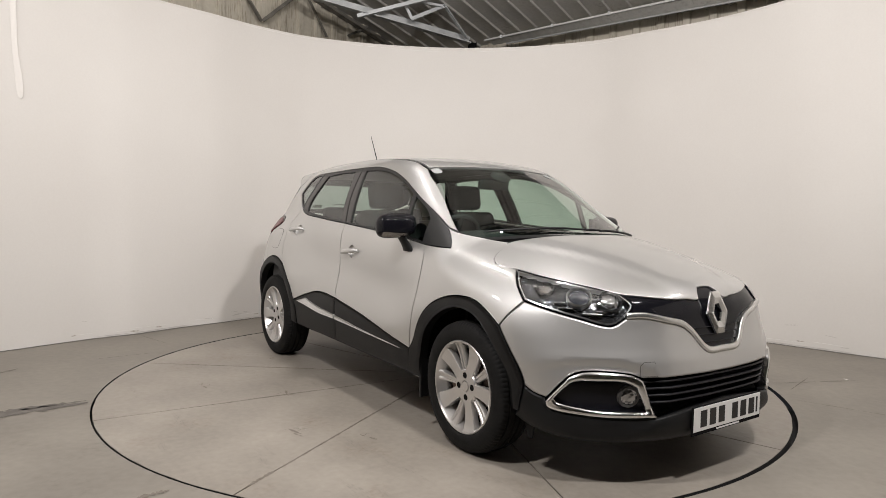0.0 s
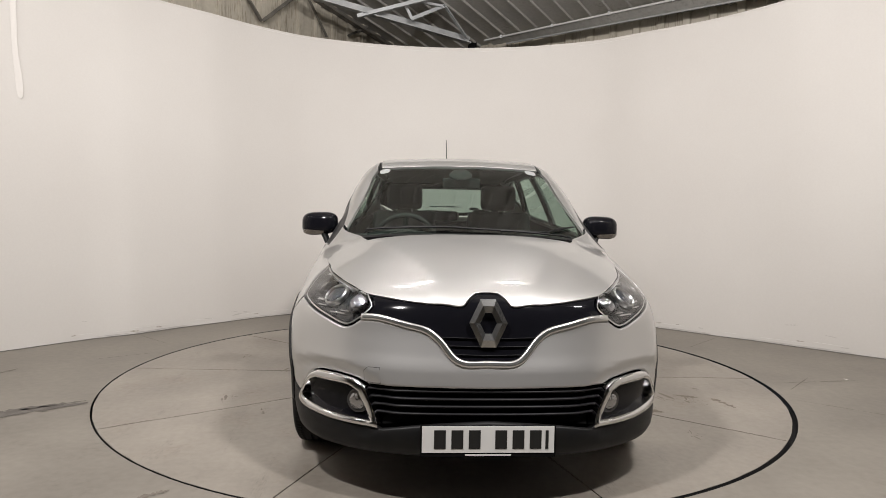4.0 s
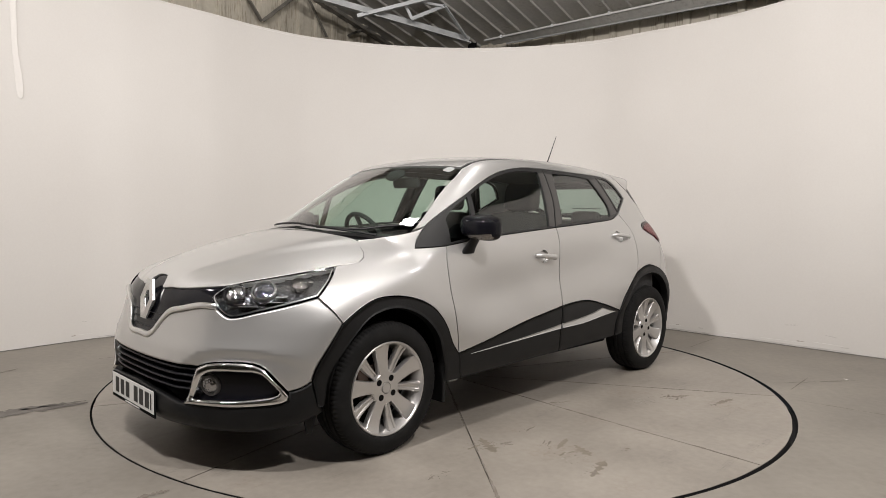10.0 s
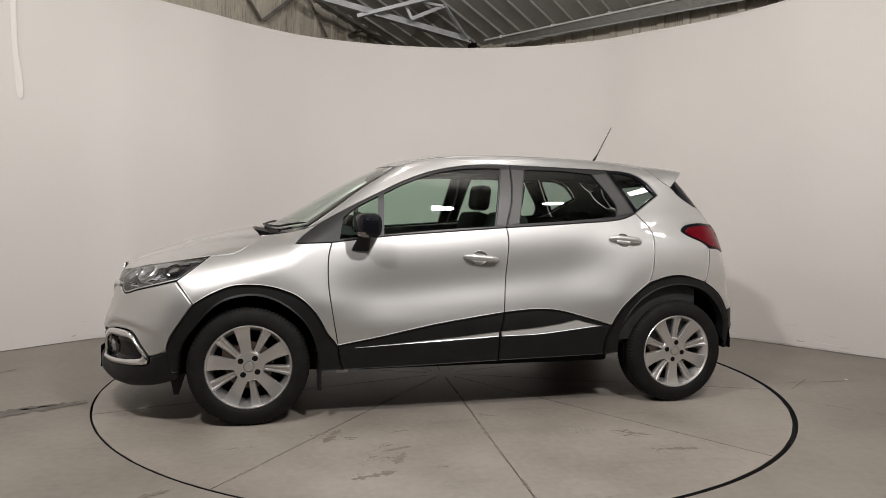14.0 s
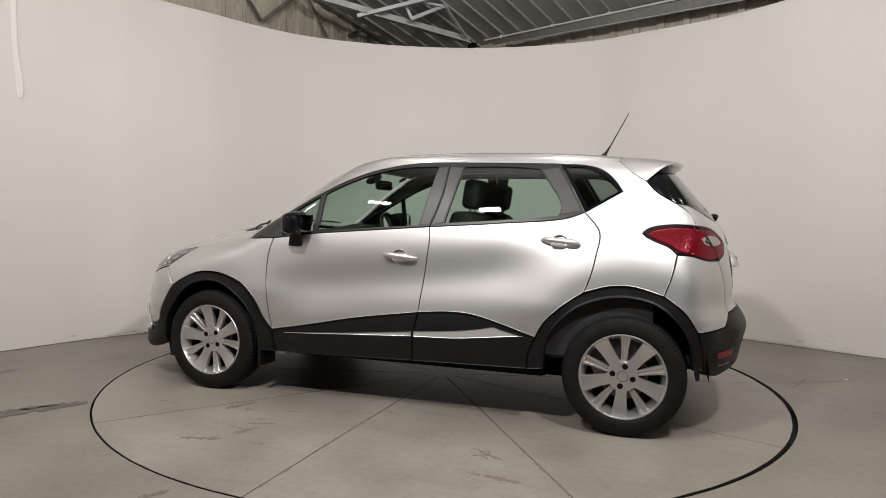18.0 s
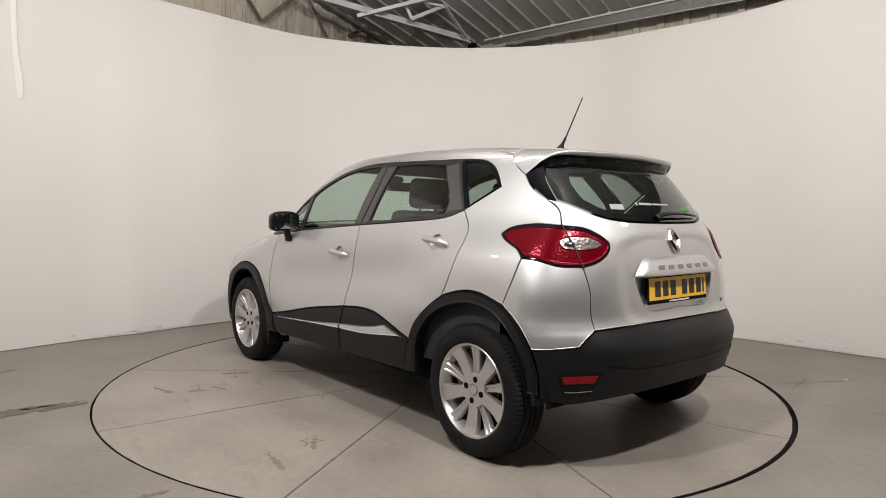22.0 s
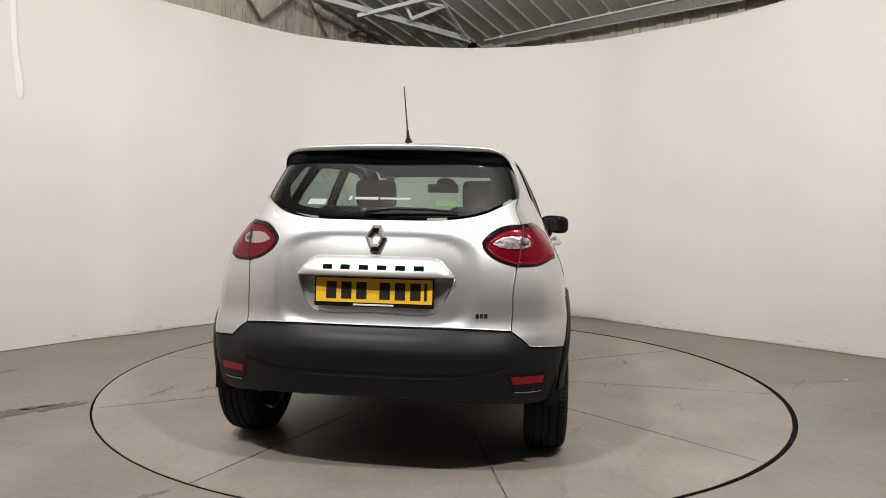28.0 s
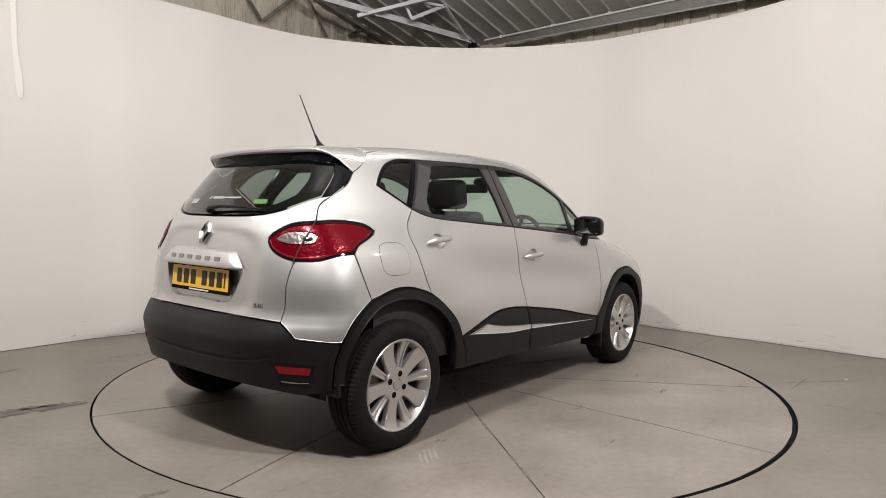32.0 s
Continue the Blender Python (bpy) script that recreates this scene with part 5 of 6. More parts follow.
for side in (0, 1):
    fin = bmesh.new()
    vs = [fin.verts.new(p) for p in ((1.72, 0.74, 0.275), (1.64, 0.74, 0.275), (1.675, 0.745, 0.165), (1.70, 0.745, 0.165), (1.72, 0.756, 0.275), (1.64, 0.756, 0.275), (1.675, 0.755, 0.165), (1.70, 0.755, 0.165))]
    for f in ((0, 1, 2, 3), (7, 6, 5, 4), (0, 4, 5, 1), (1, 5, 6, 2), (2, 6, 7, 3), (3, 7, 4, 0)):
        fin.faces.new([vs[k] for k in f])
    put(part("air_deflector", fin, B, car), Matrix(), side == 1)
    put(part("jacking_clip", box_bm(bmesh.new(), (0.80, 0.79, 0.272), (0.07, 0.03, 0.022), 0.004), M["steel"], car, "pale metal jacking point"), Matrix(), side == 1)
    bm = box_bm(bmesh.new(), (0.925, 0.775, 0.285), (0.02, 0.17, 0.21), 0.006)
    put(part("mudflap", bm, B, car), Matrix(), side == 1)
    bm = box_bm(bmesh.new(), (-1.675, 0.765, 0.395), (0.02, 0.13, 0.13), 0.006)
    put(part("mudflap", bm, B, car), Matrix(), side == 1)
    for x0 in (1.303, -1.303):
        bm = bmesh.new()
        rows = [[bm.verts.new((x0 + 0.43 * math.cos(a), y, 0.345 + 0.43 * math.sin(a))) for a in [radians(-3 + 186 * k / 24) for k in range(25)]] for y in (0.52, 0.70, 0.805)]
        for a, b in zip(rows, rows[1:]):
            for k in range(24):
                bm.faces.new((a[k], a[k + 1], b[k + 1], b[k]))
        bm.faces.new(rows[0])
        put(part("arch_liner", bm, DK, car), Matrix(), side == 1)

# --- door mirrors
for side in (0, 1):
    bm = bmesh.new()
    bmesh.ops.create_uvsphere(bm, u_segments=36, v_segments=24, radius=1.0)
    for v in bm.verts:
        x, y, z = v.co
        q = lambda t, e: math.copysign(abs(t) ** e, t)
        v.co = Vector((0.086 * q(x, 0.8) * (1.0 if x > 0 else 0.62), 0.110 * q(y, 0.62), 0.070 * q(z, 0.62)))
        v.co.z += -0.010 * v.co.y / 0.110 * (1 if v.co.z < 0 else 0.3)
        v.co.x += -0.016 * v.co.y / 0.110
    bm.normal_update()
    lens = bm.copy()
    for co, no in (((0, 0, -0.040), (0, -0.06, 1)), ((0, 0, -0.062), (0, 0, -1)), ((0, -0.020, 0), (0, -1, 0.25)), ((0.018, 0, 0), (-1, 0, 0)), ((0, 0.098, 0), (0, 1, 0))):
        bmesh.ops.bisect_plane(lens, geom=lens.verts[:] + lens.edges[:] + lens.faces[:], plane_co=co, plane_no=no, clear_outer=True)
    lens.normal_update()
    for v in lens.verts:
        v.co += v.normal * 0.0025
    mirror = put(part("door_mirror", bm, GB, car, "gloss black door mirror", True), Matrix.Translation((0.655, 0.866, 1.100)), side == 1)
    bm = bmesh.new()
    rows = []
    for p, w, d in (((0.700, 0.800, 0.955), 0.052, 0.022), ((0.695, 0.812, 0.985), 0.045, 0.020), ((0.680, 0.835, 1.030), 0.036, 0.020), ((0.672, 0.852, 1.062), 0.045, 0.03)):
        rows.append([bm.verts.new((p[0] + w * math.cos(a), p[1] + d * math.sin(a), p[2])) for a in [2 * math.pi * k / 16 for k in range(16)]])
    for a, b in zip(rows, rows[1:]):
        for k in range(16):
            bm.faces.new((a[k], a[(k + 1) % 16], b[(k + 1) % 16], b[k]))
    bm.faces.new(rows[0])
    put(part("stem", bm, B, mirror, smooth=True), Matrix(), side == 1)
    put(part("indicator", lens, M["amber"], mirror, "clear side indicator", True), Matrix.Translation((0.655, 0.866, 1.100)), side == 1)
    bm = bmesh.new()
    bmesh.ops.create_grid(bm, x_segments=1, y_segments=1, size=1.0, matrix=Matrix.Translation((0.5975, 0.868, 1.098)) @ Matrix.Rotation(radians(-6), 4, "Z") @ Matrix.Rotation(radians(90), 4, "Y") @ Matrix.Diagonal((0.050, 0.086, 1, 1)))
    put(part("mirror_glass", bm, M["mirror"], mirror), Matrix(), side == 1)

# --- roof and tail
both("roof_moulding", "top", [[(0.452, 0.503), (0.2, 0.507), (-0.2, 0.515), (-0.76, 0.515), (-1.1, 0.511), (-1.235, 0.526)], [(-1.235, 0.526), (-1.235, 0.540)], [(-1.235, 0.540), (-1.1, 0.525), (-0.76, 0.529), (-0.2, 0.529), (0.2, 0.521), (0.455, 0.517)], [(0.455, 0.517), (0.452, 0.503)]], M["black_plastic"], car, off=-0.006, flange=0.01)
NS = 40
SIDE_TOP = [Vector(p) for p in lift("side", np.array([(-1.238, 1.486), (-1.29, 1.437), (-1.335, 1.403), (-1.385, 1.374)]))]
SEAM_LINE = [Vector(p) for p in lift("side", np.array([(-1.238 - 0.147 * k / 8, float(np.interp(-1.238 - 0.147 * k / 8, [-1.385, -1.335, -1.29, -1.238], [1.374, 1.403, 1.437, 1.486]))) for k in range(9)]))]
bm, dark = bmesh.new(), bmesh.new()
rows, under = [], []
for i in range(NS + 1):
    u = -1 + 2 * i / NS
    e = abs(u)
    yf, yb = SIDE_TOP[0].y * u, SIDE_TOP[3].y * u
    front = Vector((-1.252 + 0.014 * e ** 4, yf, 0))
    front.z = float(lift("top", np.array([[front.x, yf]]))[0][2]) * (1 - e ** 12) + SIDE_TOP[0].z * e ** 12
    back = Vector((-1.59 + 0.09 * e ** 2 + 0.115 * e ** 14, yb, 1.496 - 0.012 * e ** 2 - 0.110 * e ** 16))
    line = []
    for k in range(9):
        f = k / 8
        p = front.lerp(back, f)
        sag = (SEAM_LINE[k] - SIDE_TOP[0].lerp(SIDE_TOP[3], f)) * e ** 8
        p += Vector((sag.x, math.copysign(sag.y, u * sag.y), sag.z))
        p.z += 0.010 * math.sin(math.pi * f) * (1 - e ** 4)
        line.append(p)
    lip = (1 - 0.9 * e ** 6)
    line += [back + Vector((-0.004 * lip, 0, -0.006 * lip)), back + Vector((-0.002 * lip, 0, -0.016 * lip)), back + Vector((0.008 * lip, 0, -0.024 * lip))]
    line = [front - Vector((0, 0, 0.02))] + line
    rows.append([bm.verts.new(p) for p in line])
    edge = line[-1]
    under.append([dark.verts.new(p) for p in (edge, edge + Vector((0.02, -0.01 * u, -0.012)) * lip, Vector((-1.545 + 0.05 * e ** 2 + 0.10 * e ** 10, 0.97 * yb, 1.435 - 0.045 * e ** 8)), Vector((-1.53 + 0.05 * e ** 2 + 0.10 * e ** 10, 0.95 * yb, 1.400 - 0.02 * e ** 8)))])
for mesh, table in ((bm, rows), (dark, under)):
    for p, q in zip(table, table[1:]):
        for k in range(len(p) - 1):
            mesh.faces.new((p[k], p[k + 1], q[k + 1], q[k]))
spoiler = part("spoiler", bm, S, car, "silver roof spoiler with a black underside", True)
part("underside", dark, GB, spoiler, "gloss black underside", True)
part("brake_light", box_bm(bmesh.new(), (-1.552, 0, 1.458), (0.012, 0.20, 0.010), 0.003), M["brake_red"], spoiler, "thin dark red high brake light")
both("rear_side_trim", "tail", [[(-1.385, 0.59, 1.374), (-1.446, 0.606, 1.309), (-1.548, 0.61, 1.248)], [(-1.548, 0.61, 1.248), (-1.582, 0.588, 1.245)], [(-1.582, 0.588, 1.245), (-1.50, 0.572, 1.345), (-1.455, 0.535, 1.42)], [(-1.455, 0.535, 1.42), (-1.385, 0.59, 1.374)]], GB, car, "gloss black trim beside the rear window", off=-0.002)
LAMP_OUT = on_flank([(-1.556, 0.985), (-1.519, 1.012), (-1.43, 1.05), (-1.382, 1.083)])
LAMP_UP = on_flank([(-1.382, 1.083), (-1.411, 1.111), (-1.532, 1.133)])
TAIL_LAMP = [LAMP_IN, [(-1.768, 0.617, 0.944), (-1.708, 0.71, 0.947), (-1.623, 0.771, 0.972)] + LAMP_OUT, LAMP_UP + [TAILGATE_SEAM[-1]]]
tail_lamps = both("tail_lamp", "tail", TAIL_LAMP, GB, car, "red and clear tail lamp with a black edge", off=0.002, gap=-0.001)
TL = loop_of(TAIL_LAMP)
CLEAR = loop_of([[(-1.782, 0.507, 1.045), (-1.76, 0.545, 1.070), (-1.70, 0.62, 1.075), (-1.672, 0.668, 1.058), (-1.682, 0.662, 1.034), (-1.73, 0.605, 1.024), (-1.772, 0.54, 1.030), (-1.782, 0.507, 1.045)]])
for side in (0, 1):
    for nm, lp, mat, off, gap, holes in (("red_lens", TL, "red", 0.010, 0.011, [CLEAR]), ("clear_lens", CLEAR, "clear_lamp", 0.005, -0.003, [])):
        d = panel_data("tail", lp, holes=holes, off=off, gap=gap, flange=0.008, step=0.02, pillow=0.010 if nm == "red_lens" else 0)
        if side:
            d = flipped(d)
        mesh_object(nm, *d[:2], M[mat], tail_lamps[side], "", True, d[2])
    m = seat("tail", (-1.70, 0.635, 1.046), 0.006)
    bm = bmesh.new()
    bmesh.ops.create_uvsphere(bm, u_segments=20, v_segments=10, radius=1.0, matrix=Matrix.Diagonal((0.024, 0.012, 0.005, 1)))
    put(part("bulb_cap", bm, M["lamp_inner"], tail_lamps[side], smooth=True), m, side == 1)
    seamline = panel_data("tail", strip_loop(flat("tail", np.array([(-1.655, 0.634, 1.128), (-1.72, 0.63, 1.04), (-1.768, 0.617, 0.944)])), 0.005), off=0.0125, gap=0, flange=0.006)
    if side:
        seamline = flipped(seamline)
    mesh_object("lamp_joint", *seamline[:2], M["seam"], tail_lamps[side], "", True, seamline[2])
bm = bmesh.new()
rows = []
for i in range(37):
    u = -1 + i / 18
    e = abs(u)
    row = []
    for z, w, off in ((0.984, 0.300, -0.004), (0.978, 0.305, 0.012), (0.960, 0.318, 0.022), (0.930, 0.342, 0.034), (0.905, 0.356, 0.042), (0.898, 0.357, 0.040), (0.894, 0.357, 0.030), (0.893, 0.357, -0.02)):
        drop = 0.016 * max(0.0, (e - 0.8) / 0.2) ** 2
        q = (-1.87, w * u, z - drop * (z - 0.89) / 0.09)
        row.append(bm.verts.new(on_skin("tail", q, off * (1 - 0.85 * e ** 14))[0]))
    rows.append(row)
for a, b in zip(rows, rows[1:]):
    for k in range(len(a) - 1):
        bm.faces.new((a[k], a[k + 1], b[k + 1], b[k]))
garnish = part("garnish", bm, S, car, "silver bar over the number plate", True)
recess = panel("plate_recess", "tail", loop_of([PLATE_HOLE[:2], PLATE_HOLE[1:]], True), S, car, off=-0.028, gap=-0.01, flange=0)
for k, y in enumerate((0.194, 0.116, 0.038, -0.040, -0.118, -0.196)):
    put(part("lettering_bar", box_bm(bmesh.new(), (0, 0, 0), (0.044, 0.026, 0.005), 0.002), M["badge"], garnish), seat("tail", (-1.87, y, 0.933), 0.0335))
for y in (-0.452, -0.473, -0.494):
    put(part("lettering_bar", box_bm(bmesh.new(), (0, 0, 0), (0.014, 0.020, 0.004), 0.002), M["badge"], car), seat("tail", (-1.86, y, 0.733), 0.001))
diamond("badge", 0.098, 0.125, seat("tail", (-1.85, 0, 1.057), 0.002), M["badge"], car, 0.016, "dark chrome lozenge badge")


def number_plate(m, mat, label):
    plate = part("number_plate", box_bm(bmesh.new(), (0, 0, -0.004), (0.535, 0.128, 0.008), 0.003), DK, car, label)
    put(plate, m)
    put(part("plate_face", box_bm(bmesh.new(), (0, 0.007, 0.0012), (0.520, 0.106, 0.003), 0.001), mat, plate), m)
    for x in (-0.190, -0.122, -0.054, 0.050, 0.118, 0.186):
        put(part("character_bar", box_bm(bmesh.new(), (x, 0.007, 0.0034), (0.046, 0.074, 0.0012)), M["ink"], plate), m)
    put(part("character_bar", box_bm(bmesh.new(), (0.231, 0.007, 0.0034), (0.012, 0.074, 0.0012)), M["ink"], plate), m)
    put(part("dealer_strip", box_bm(bmesh.new(), (0, -0.055, 0.0012), (0.18, 0.007, 0.0012)), M["white"], plate), m)


number_plate(Matrix.Translation((2.186, 0, 0.287)) @ Matrix.Rotation(radians(90), 4, "Z") @ Matrix.Rotation(radians(90), 4, "X"), M["white"], "white front number plate in a black holder")
number_plate(Matrix.Translation((-1.878, 0, 0.823)) @ Matrix.Rotation(radians(-90), 4, "Z") @ Matrix.Rotation(radians(85), 4, "X"), M["yellow"], "yellow rear number plate in a black holder")
REFL = [[(-1.778, 0.757, 0.470), (-1.869, 0.605, 0.473)], [(-1.869, 0.605, 0.473), (-1.848, 0.635, 0.412)], [(-1.848, 0.635, 0.412), (-1.785, 0.738, 0.408)], [(-1.785, 0.738, 0.408), (-1.778, 0.757, 0.470)]]
both("reflector_surround", "tail", REFL, M["gloss_black"], car, off=0.003, flange=0.004, gap=-0.012)
both("reflector_edge", "tail", [[(-1.853, 0.630, 0.404), (-1.80, 0.70, 0.400), (-1.783, 0.742, 0.402)], [(-1.783, 0.742, 0.402), (-1.783, 0.742, 0.398)], [(-1.783, 0.742, 0.398), (-1.80, 0.70, 0.395), (-1.853, 0.630, 0.399)], [(-1.853, 0.630, 0.399), (-1.853, 0.630, 0.404)]], M["badge"], car, "thin grey edge under the reflector", off=0.007, flange=0.006, gap=0)
both("reflector", "tail", [[(-1.778, 0.757, 0.470), (-1.869, 0.605, 0.473)], [(-1.869, 0.605, 0.473), (-1.857, 0.622, 0.436)], [(-1.857, 0.622, 0.436), (-1.782, 0.747, 0.434)], [(-1.782, 0.747, 0.434), (-1.778, 0.757, 0.470)]], M["red_reflector"], car, "red bumper reflector", off=0.006, flange=0.004, gap=0.002)
panel("bumper_lip", "tail", strip_loop(flat("tail", np.array([(-1.86, 0.60, 0.512), (-1.92, 0.42, 0.482), (-1.955, 0.2, 0.476), (-1.965, 0, 0.475), (-1.955, -0.2, 0.476), (-1.92, -0.42, 0.482), (-1.86, -0.60, 0.512)])), 0.050), B, car, off=0.0045, flange=0.008, step=0.02, pillow=0.024)
# rear wiper, stickers, aerial
bm = bmesh.new()
pts = [on_skin("tail", p, o)[0] for p, o in (((-1.79, 0.06, 1.168), 0.004), ((-1.77, 0.045, 1.182), 0.024), ((-1.75, -0.05, 1.192), 0.026), ((-1.745, -0.20, 1.190), 0.022), ((-1.742, -0.345, 1.180), 0.012))]
tube_bm(bm, pts, [0.018, 0.013, 0.008, 0.006, 0.004], 8)
part("rear_wiper", bm, B, car, "black rear wiper", True)
for y0, y1, z, h, mat in ((0.36, 0.265, 1.219, 0.026, "sticker"), (0.158, 0.145, 1.237, 0.018, "sticker"), (0.13, 0.02, 1.237, 0.012, "sticker"), (0.012, -0.13, 1.237, 0.009, "sticker"), (-0.245, -0.345, 1.217, 0.022, "green_sticker")):
    panel("sticker", "tail", strip_loop(flat("tail", np.array([(-1.725, y0, z), (-1.725, (y0 + y1) / 2, z), (-1.725, y1, z)])), h), M[mat], car, off=-0.0025, flange=0, gap=0)
for y, w, h in ((-0.481, 0.055, 0.030), (0.45, 0.06, 0.028)):
    panel("sticker", "top", ring_loop(0.497, y, h, w / 2 + 0.005, 16, 3), M["sticker"], car, off=-0.0015, flange=0, gap=0)
aerial = part("aerial", tube_bm(bmesh.new(), [(-1.095, 0, 1.532), (-1.10, 0, 1.552), (-1.118, 0, 1.582), (-1.142, 0, 1.622)], [0.034, 0.026, 0.010, 0.006], 14), B, car, "black roof aerial with a thin steel whip", True)
part("whip", tube_bm(bmesh.new(), [(-1.142, 0, 1.620), (-1.254, 0, 1.834)], [0.0050, 0.0030], 6), M["whip"], aerial)
for line in ([(1.235, 0.10), (1.20, -0.08), (1.165, -0.30), (1.085, -0.56)], [(1.15, 0.56), (1.215, 0.40), (1.24, 0.20), (1.215, 0.02)], [(1.25, 0.16), (1.20, 0.36), (1.09, 0.50), (1.0, 0.62)]):
    q = smooth_line(line, 0.06)
    pts = lift("top", q, 0.010)
    part("wiper", tube_bm(bmesh.new(), [tuple(p) for p in pts], [0.0065] * (len(pts) - 1) + [0.004], 6), B, car, smooth=True)
panel("scuttle", "top", loop_of([[(1.345, 0), (1.325, 0.2), (1.22, 0.48), (1.08, 0.66)], [(1.08, 0.66), (1.045, 0.655)], [(1.045, 0.655), (1.165, 0.47), (1.265, 0.2), (1.285, 0)]], True), B, car, "black plastic scuttle under the wipers", off=-0.004)

# --- cabin
T, F = M["trim"], M["fabric"]
panel("headlining", "top", loop_of([[(0.42, 0), (0.40, 0.25), (0.34, 0.47)], [(0.34, 0.47), (-0.3, 0.50), (-1.0, 0.50), (-1.38, 0.48)], [(-1.38, 0.48), (-1.42, 0.25), (-1.42, 0)]], True), M["lining"], car, off=-0.05, flange=0)
both("door_card", "side", [[(0.92, 0.40), (0.92, 0.985)], [(0.92, 0.985), (0.235, 1.055), (-0.606, 1.11), (-1.05, 1.16), (-1.45, 1.13)], [(-1.45, 1.13), (-1.45, 0.40)], [(-1.45, 0.40), (0.92, 0.40)]], T, car, off=-0.055, flange=0, step=0.08)
both("pillar_lining", "side", [[(0.93, 1.09), (0.70, 1.25), (0.40, 1.39), (0.05, 1.475), (-0.25, 1.49)], [(-0.25, 1.49), (-0.265, 1.49)], [(-0.265, 1.49), (-0.60, 1.485), (-1.0, 1.475), (-1.25, 1.44)], [(-1.25, 1.44), (-1.0, 1.452)], [(-1.0, 1.452), (-0.6, 1.455), (-0.2, 1.462), (0.08, 1.445), (0.4, 1.36), (0.7, 1.215)], [(0.7, 1.215), (0.93, 1.09)]], M["lining"], car, off=-0.03, flange=0)
bm = bmesh.new()
rows = []
for i in range(21):
    y = -0.70 + 1.4 * i / 20
    hump = 0.035 * math.exp(-((y + 0.36) / 0.16) ** 2)
    e = (abs(y) / 0.7) ** 4
    rows.append([bm.verts.new((x, y, z)) for x, z in ((1.16 - 0.12 * e, 0.98), (1.10 - 0.12 * e, 1.025), (0.85, 1.045 + hump), (0.66, 1.035 + hump), (0.60, 0.99 + hump * 0.6), (0.64, 0.80), (0.72, 0.62))])
for a, b in zip(rows, rows[1:]):
    for k in range(6):
        bm.faces.new((a[k], a[k + 1], b[k + 1], b[k]))
part("dashboard", bm, T, car, smooth=True)
tilt = Matrix.Translation((0.50, -0.345, 0.995)) @ Matrix.Rotation(radians(-62), 4, "Y")
bm = bmesh.new()
tube_bm(bm, [tilt @ Vector((0.185 * math.cos(a), 0.185 * math.sin(a), 0)) for a in [2 * math.pi * k / 40 for k in range(40)]], 0.016, 10, True)
steering = part("steering_wheel", bm, T, car, "black steering wheel on the right-hand side", True)
bm = bmesh.new()
bmesh.ops.create_uvsphere(bm, u_segments=16, v_segments=8, radius=0.075, matrix=tilt @ Matrix.Diagonal((1, 1, 0.4, 1)))
for a in (0, 180, 270):
    tube_bm(bm, [tilt @ Vector((0.05 * math.cos(radians(a + 90)), 0.05 * math.sin(radians(a + 90)), 0)), tilt @ Vector((0.18 * math.cos(radians(a + 90)), 0.18 * math.sin(radians(a + 90)), 0))], 0.016, 8)
part("spokes", bm, T, steering, smooth=True)


def cushion(name, c, size, lean, parent, r=0.06):
    bm = box_bm(bmesh.new(), (0, 0, 0), size, r, None, 4)
    ob = part(name, bm, F, parent, smooth=True)
    return put(ob, Matrix.Translation(c) @ Matrix.Rotation(radians(lean), 4, "Y"))


for y in (0.36, -0.36):
    front_seat = cushion("front_seat", (0.10, y, 0.56), (0.52, 0.50, 0.18), 8, car)
    cushion("backrest", (-0.24, y, 0.86), (0.16, 0.48, 0.66), -16, front_seat)
    cushion("headrest", (-0.345, y, 1.295), (0.11, 0.27, 0.19), -8, front_seat, 0.05)
    part("stalk", tube_bm(bmesh.new(), [(-0.315, y - 0.06, 1.14), (-0.335, y - 0.06, 1.25)], 0.007, 6), CH, front_seat)
    part("stalk", tube_bm(bmesh.new(), [(-0.315, y + 0.06, 1.14), (-0.335, y + 0.06, 1.25)], 0.007, 6), CH, front_seat)
bench = cushion("rear_seat", (-0.72, 0, 0.60), (0.5, 1.28, 0.18), 6, car)
cushion("backrest", (-1.06, 0, 0.84), (0.15, 1.26, 0.54), -20, bench)
for y in (0.36, 0.0, -0.36):
    cushion("headrest", (-1.175, y, 1.150), (0.09, 0.24, 0.11 if y else 0.08), -12, bench, 0.04)
part("parcel_shelf", box_bm(bmesh.new(), (-1.42, 0, 1.06), (0.46, 1.10, 0.02), 0.006), T, car)
part("cabin_floor", box_bm(bmesh.new(), (-0.35, 0, 0.39), (2.6, 1.50, 0.04), 0.01), T, car)
part("bulkhead", box_bm(bmesh.new(), (1.12, 0, 0.68), (0.03, 1.40, 0.58), 0.01), DK, car)
bm = box_bm(bmesh.new(), (0, 0, 0), (0.035, 0.245, 0.068), 0.016, None, 3)
interior_mirror = put(part("interior_mirror", bm, T, car, smooth=True), Matrix.Translation((0.445, 0.012, 1.368)) @ Matrix.Rotation(radians(8), 4, "Y"))
bm = bmesh.new()
bmesh.ops.create_uvsphere(bm, u_segments=20, v_segments=12, radius=1, matrix=Matrix.Translation((0.53, 0.0, 1.415)) @ Matrix.Rotation(radians(32), 4, "Y") @ Matrix.Diagonal((0.06, 0.075, 0.025, 1)))
part("mirror_foot", bm, T, interior_mirror, smooth=True)
bm = bmesh.new()
bmesh.ops.create_grid(bm, x_segments=1, y_segments=1, size=1.0, matrix=Matrix.Translation((0.4268, 0.012, 1.371)) @ Matrix.Rotation(radians(98), 4, "Y") @ Matrix.Diagonal((0.028, 0.113, 1, 1)))
part("mirror_glass", bm, M["mirror"], interior_mirror)

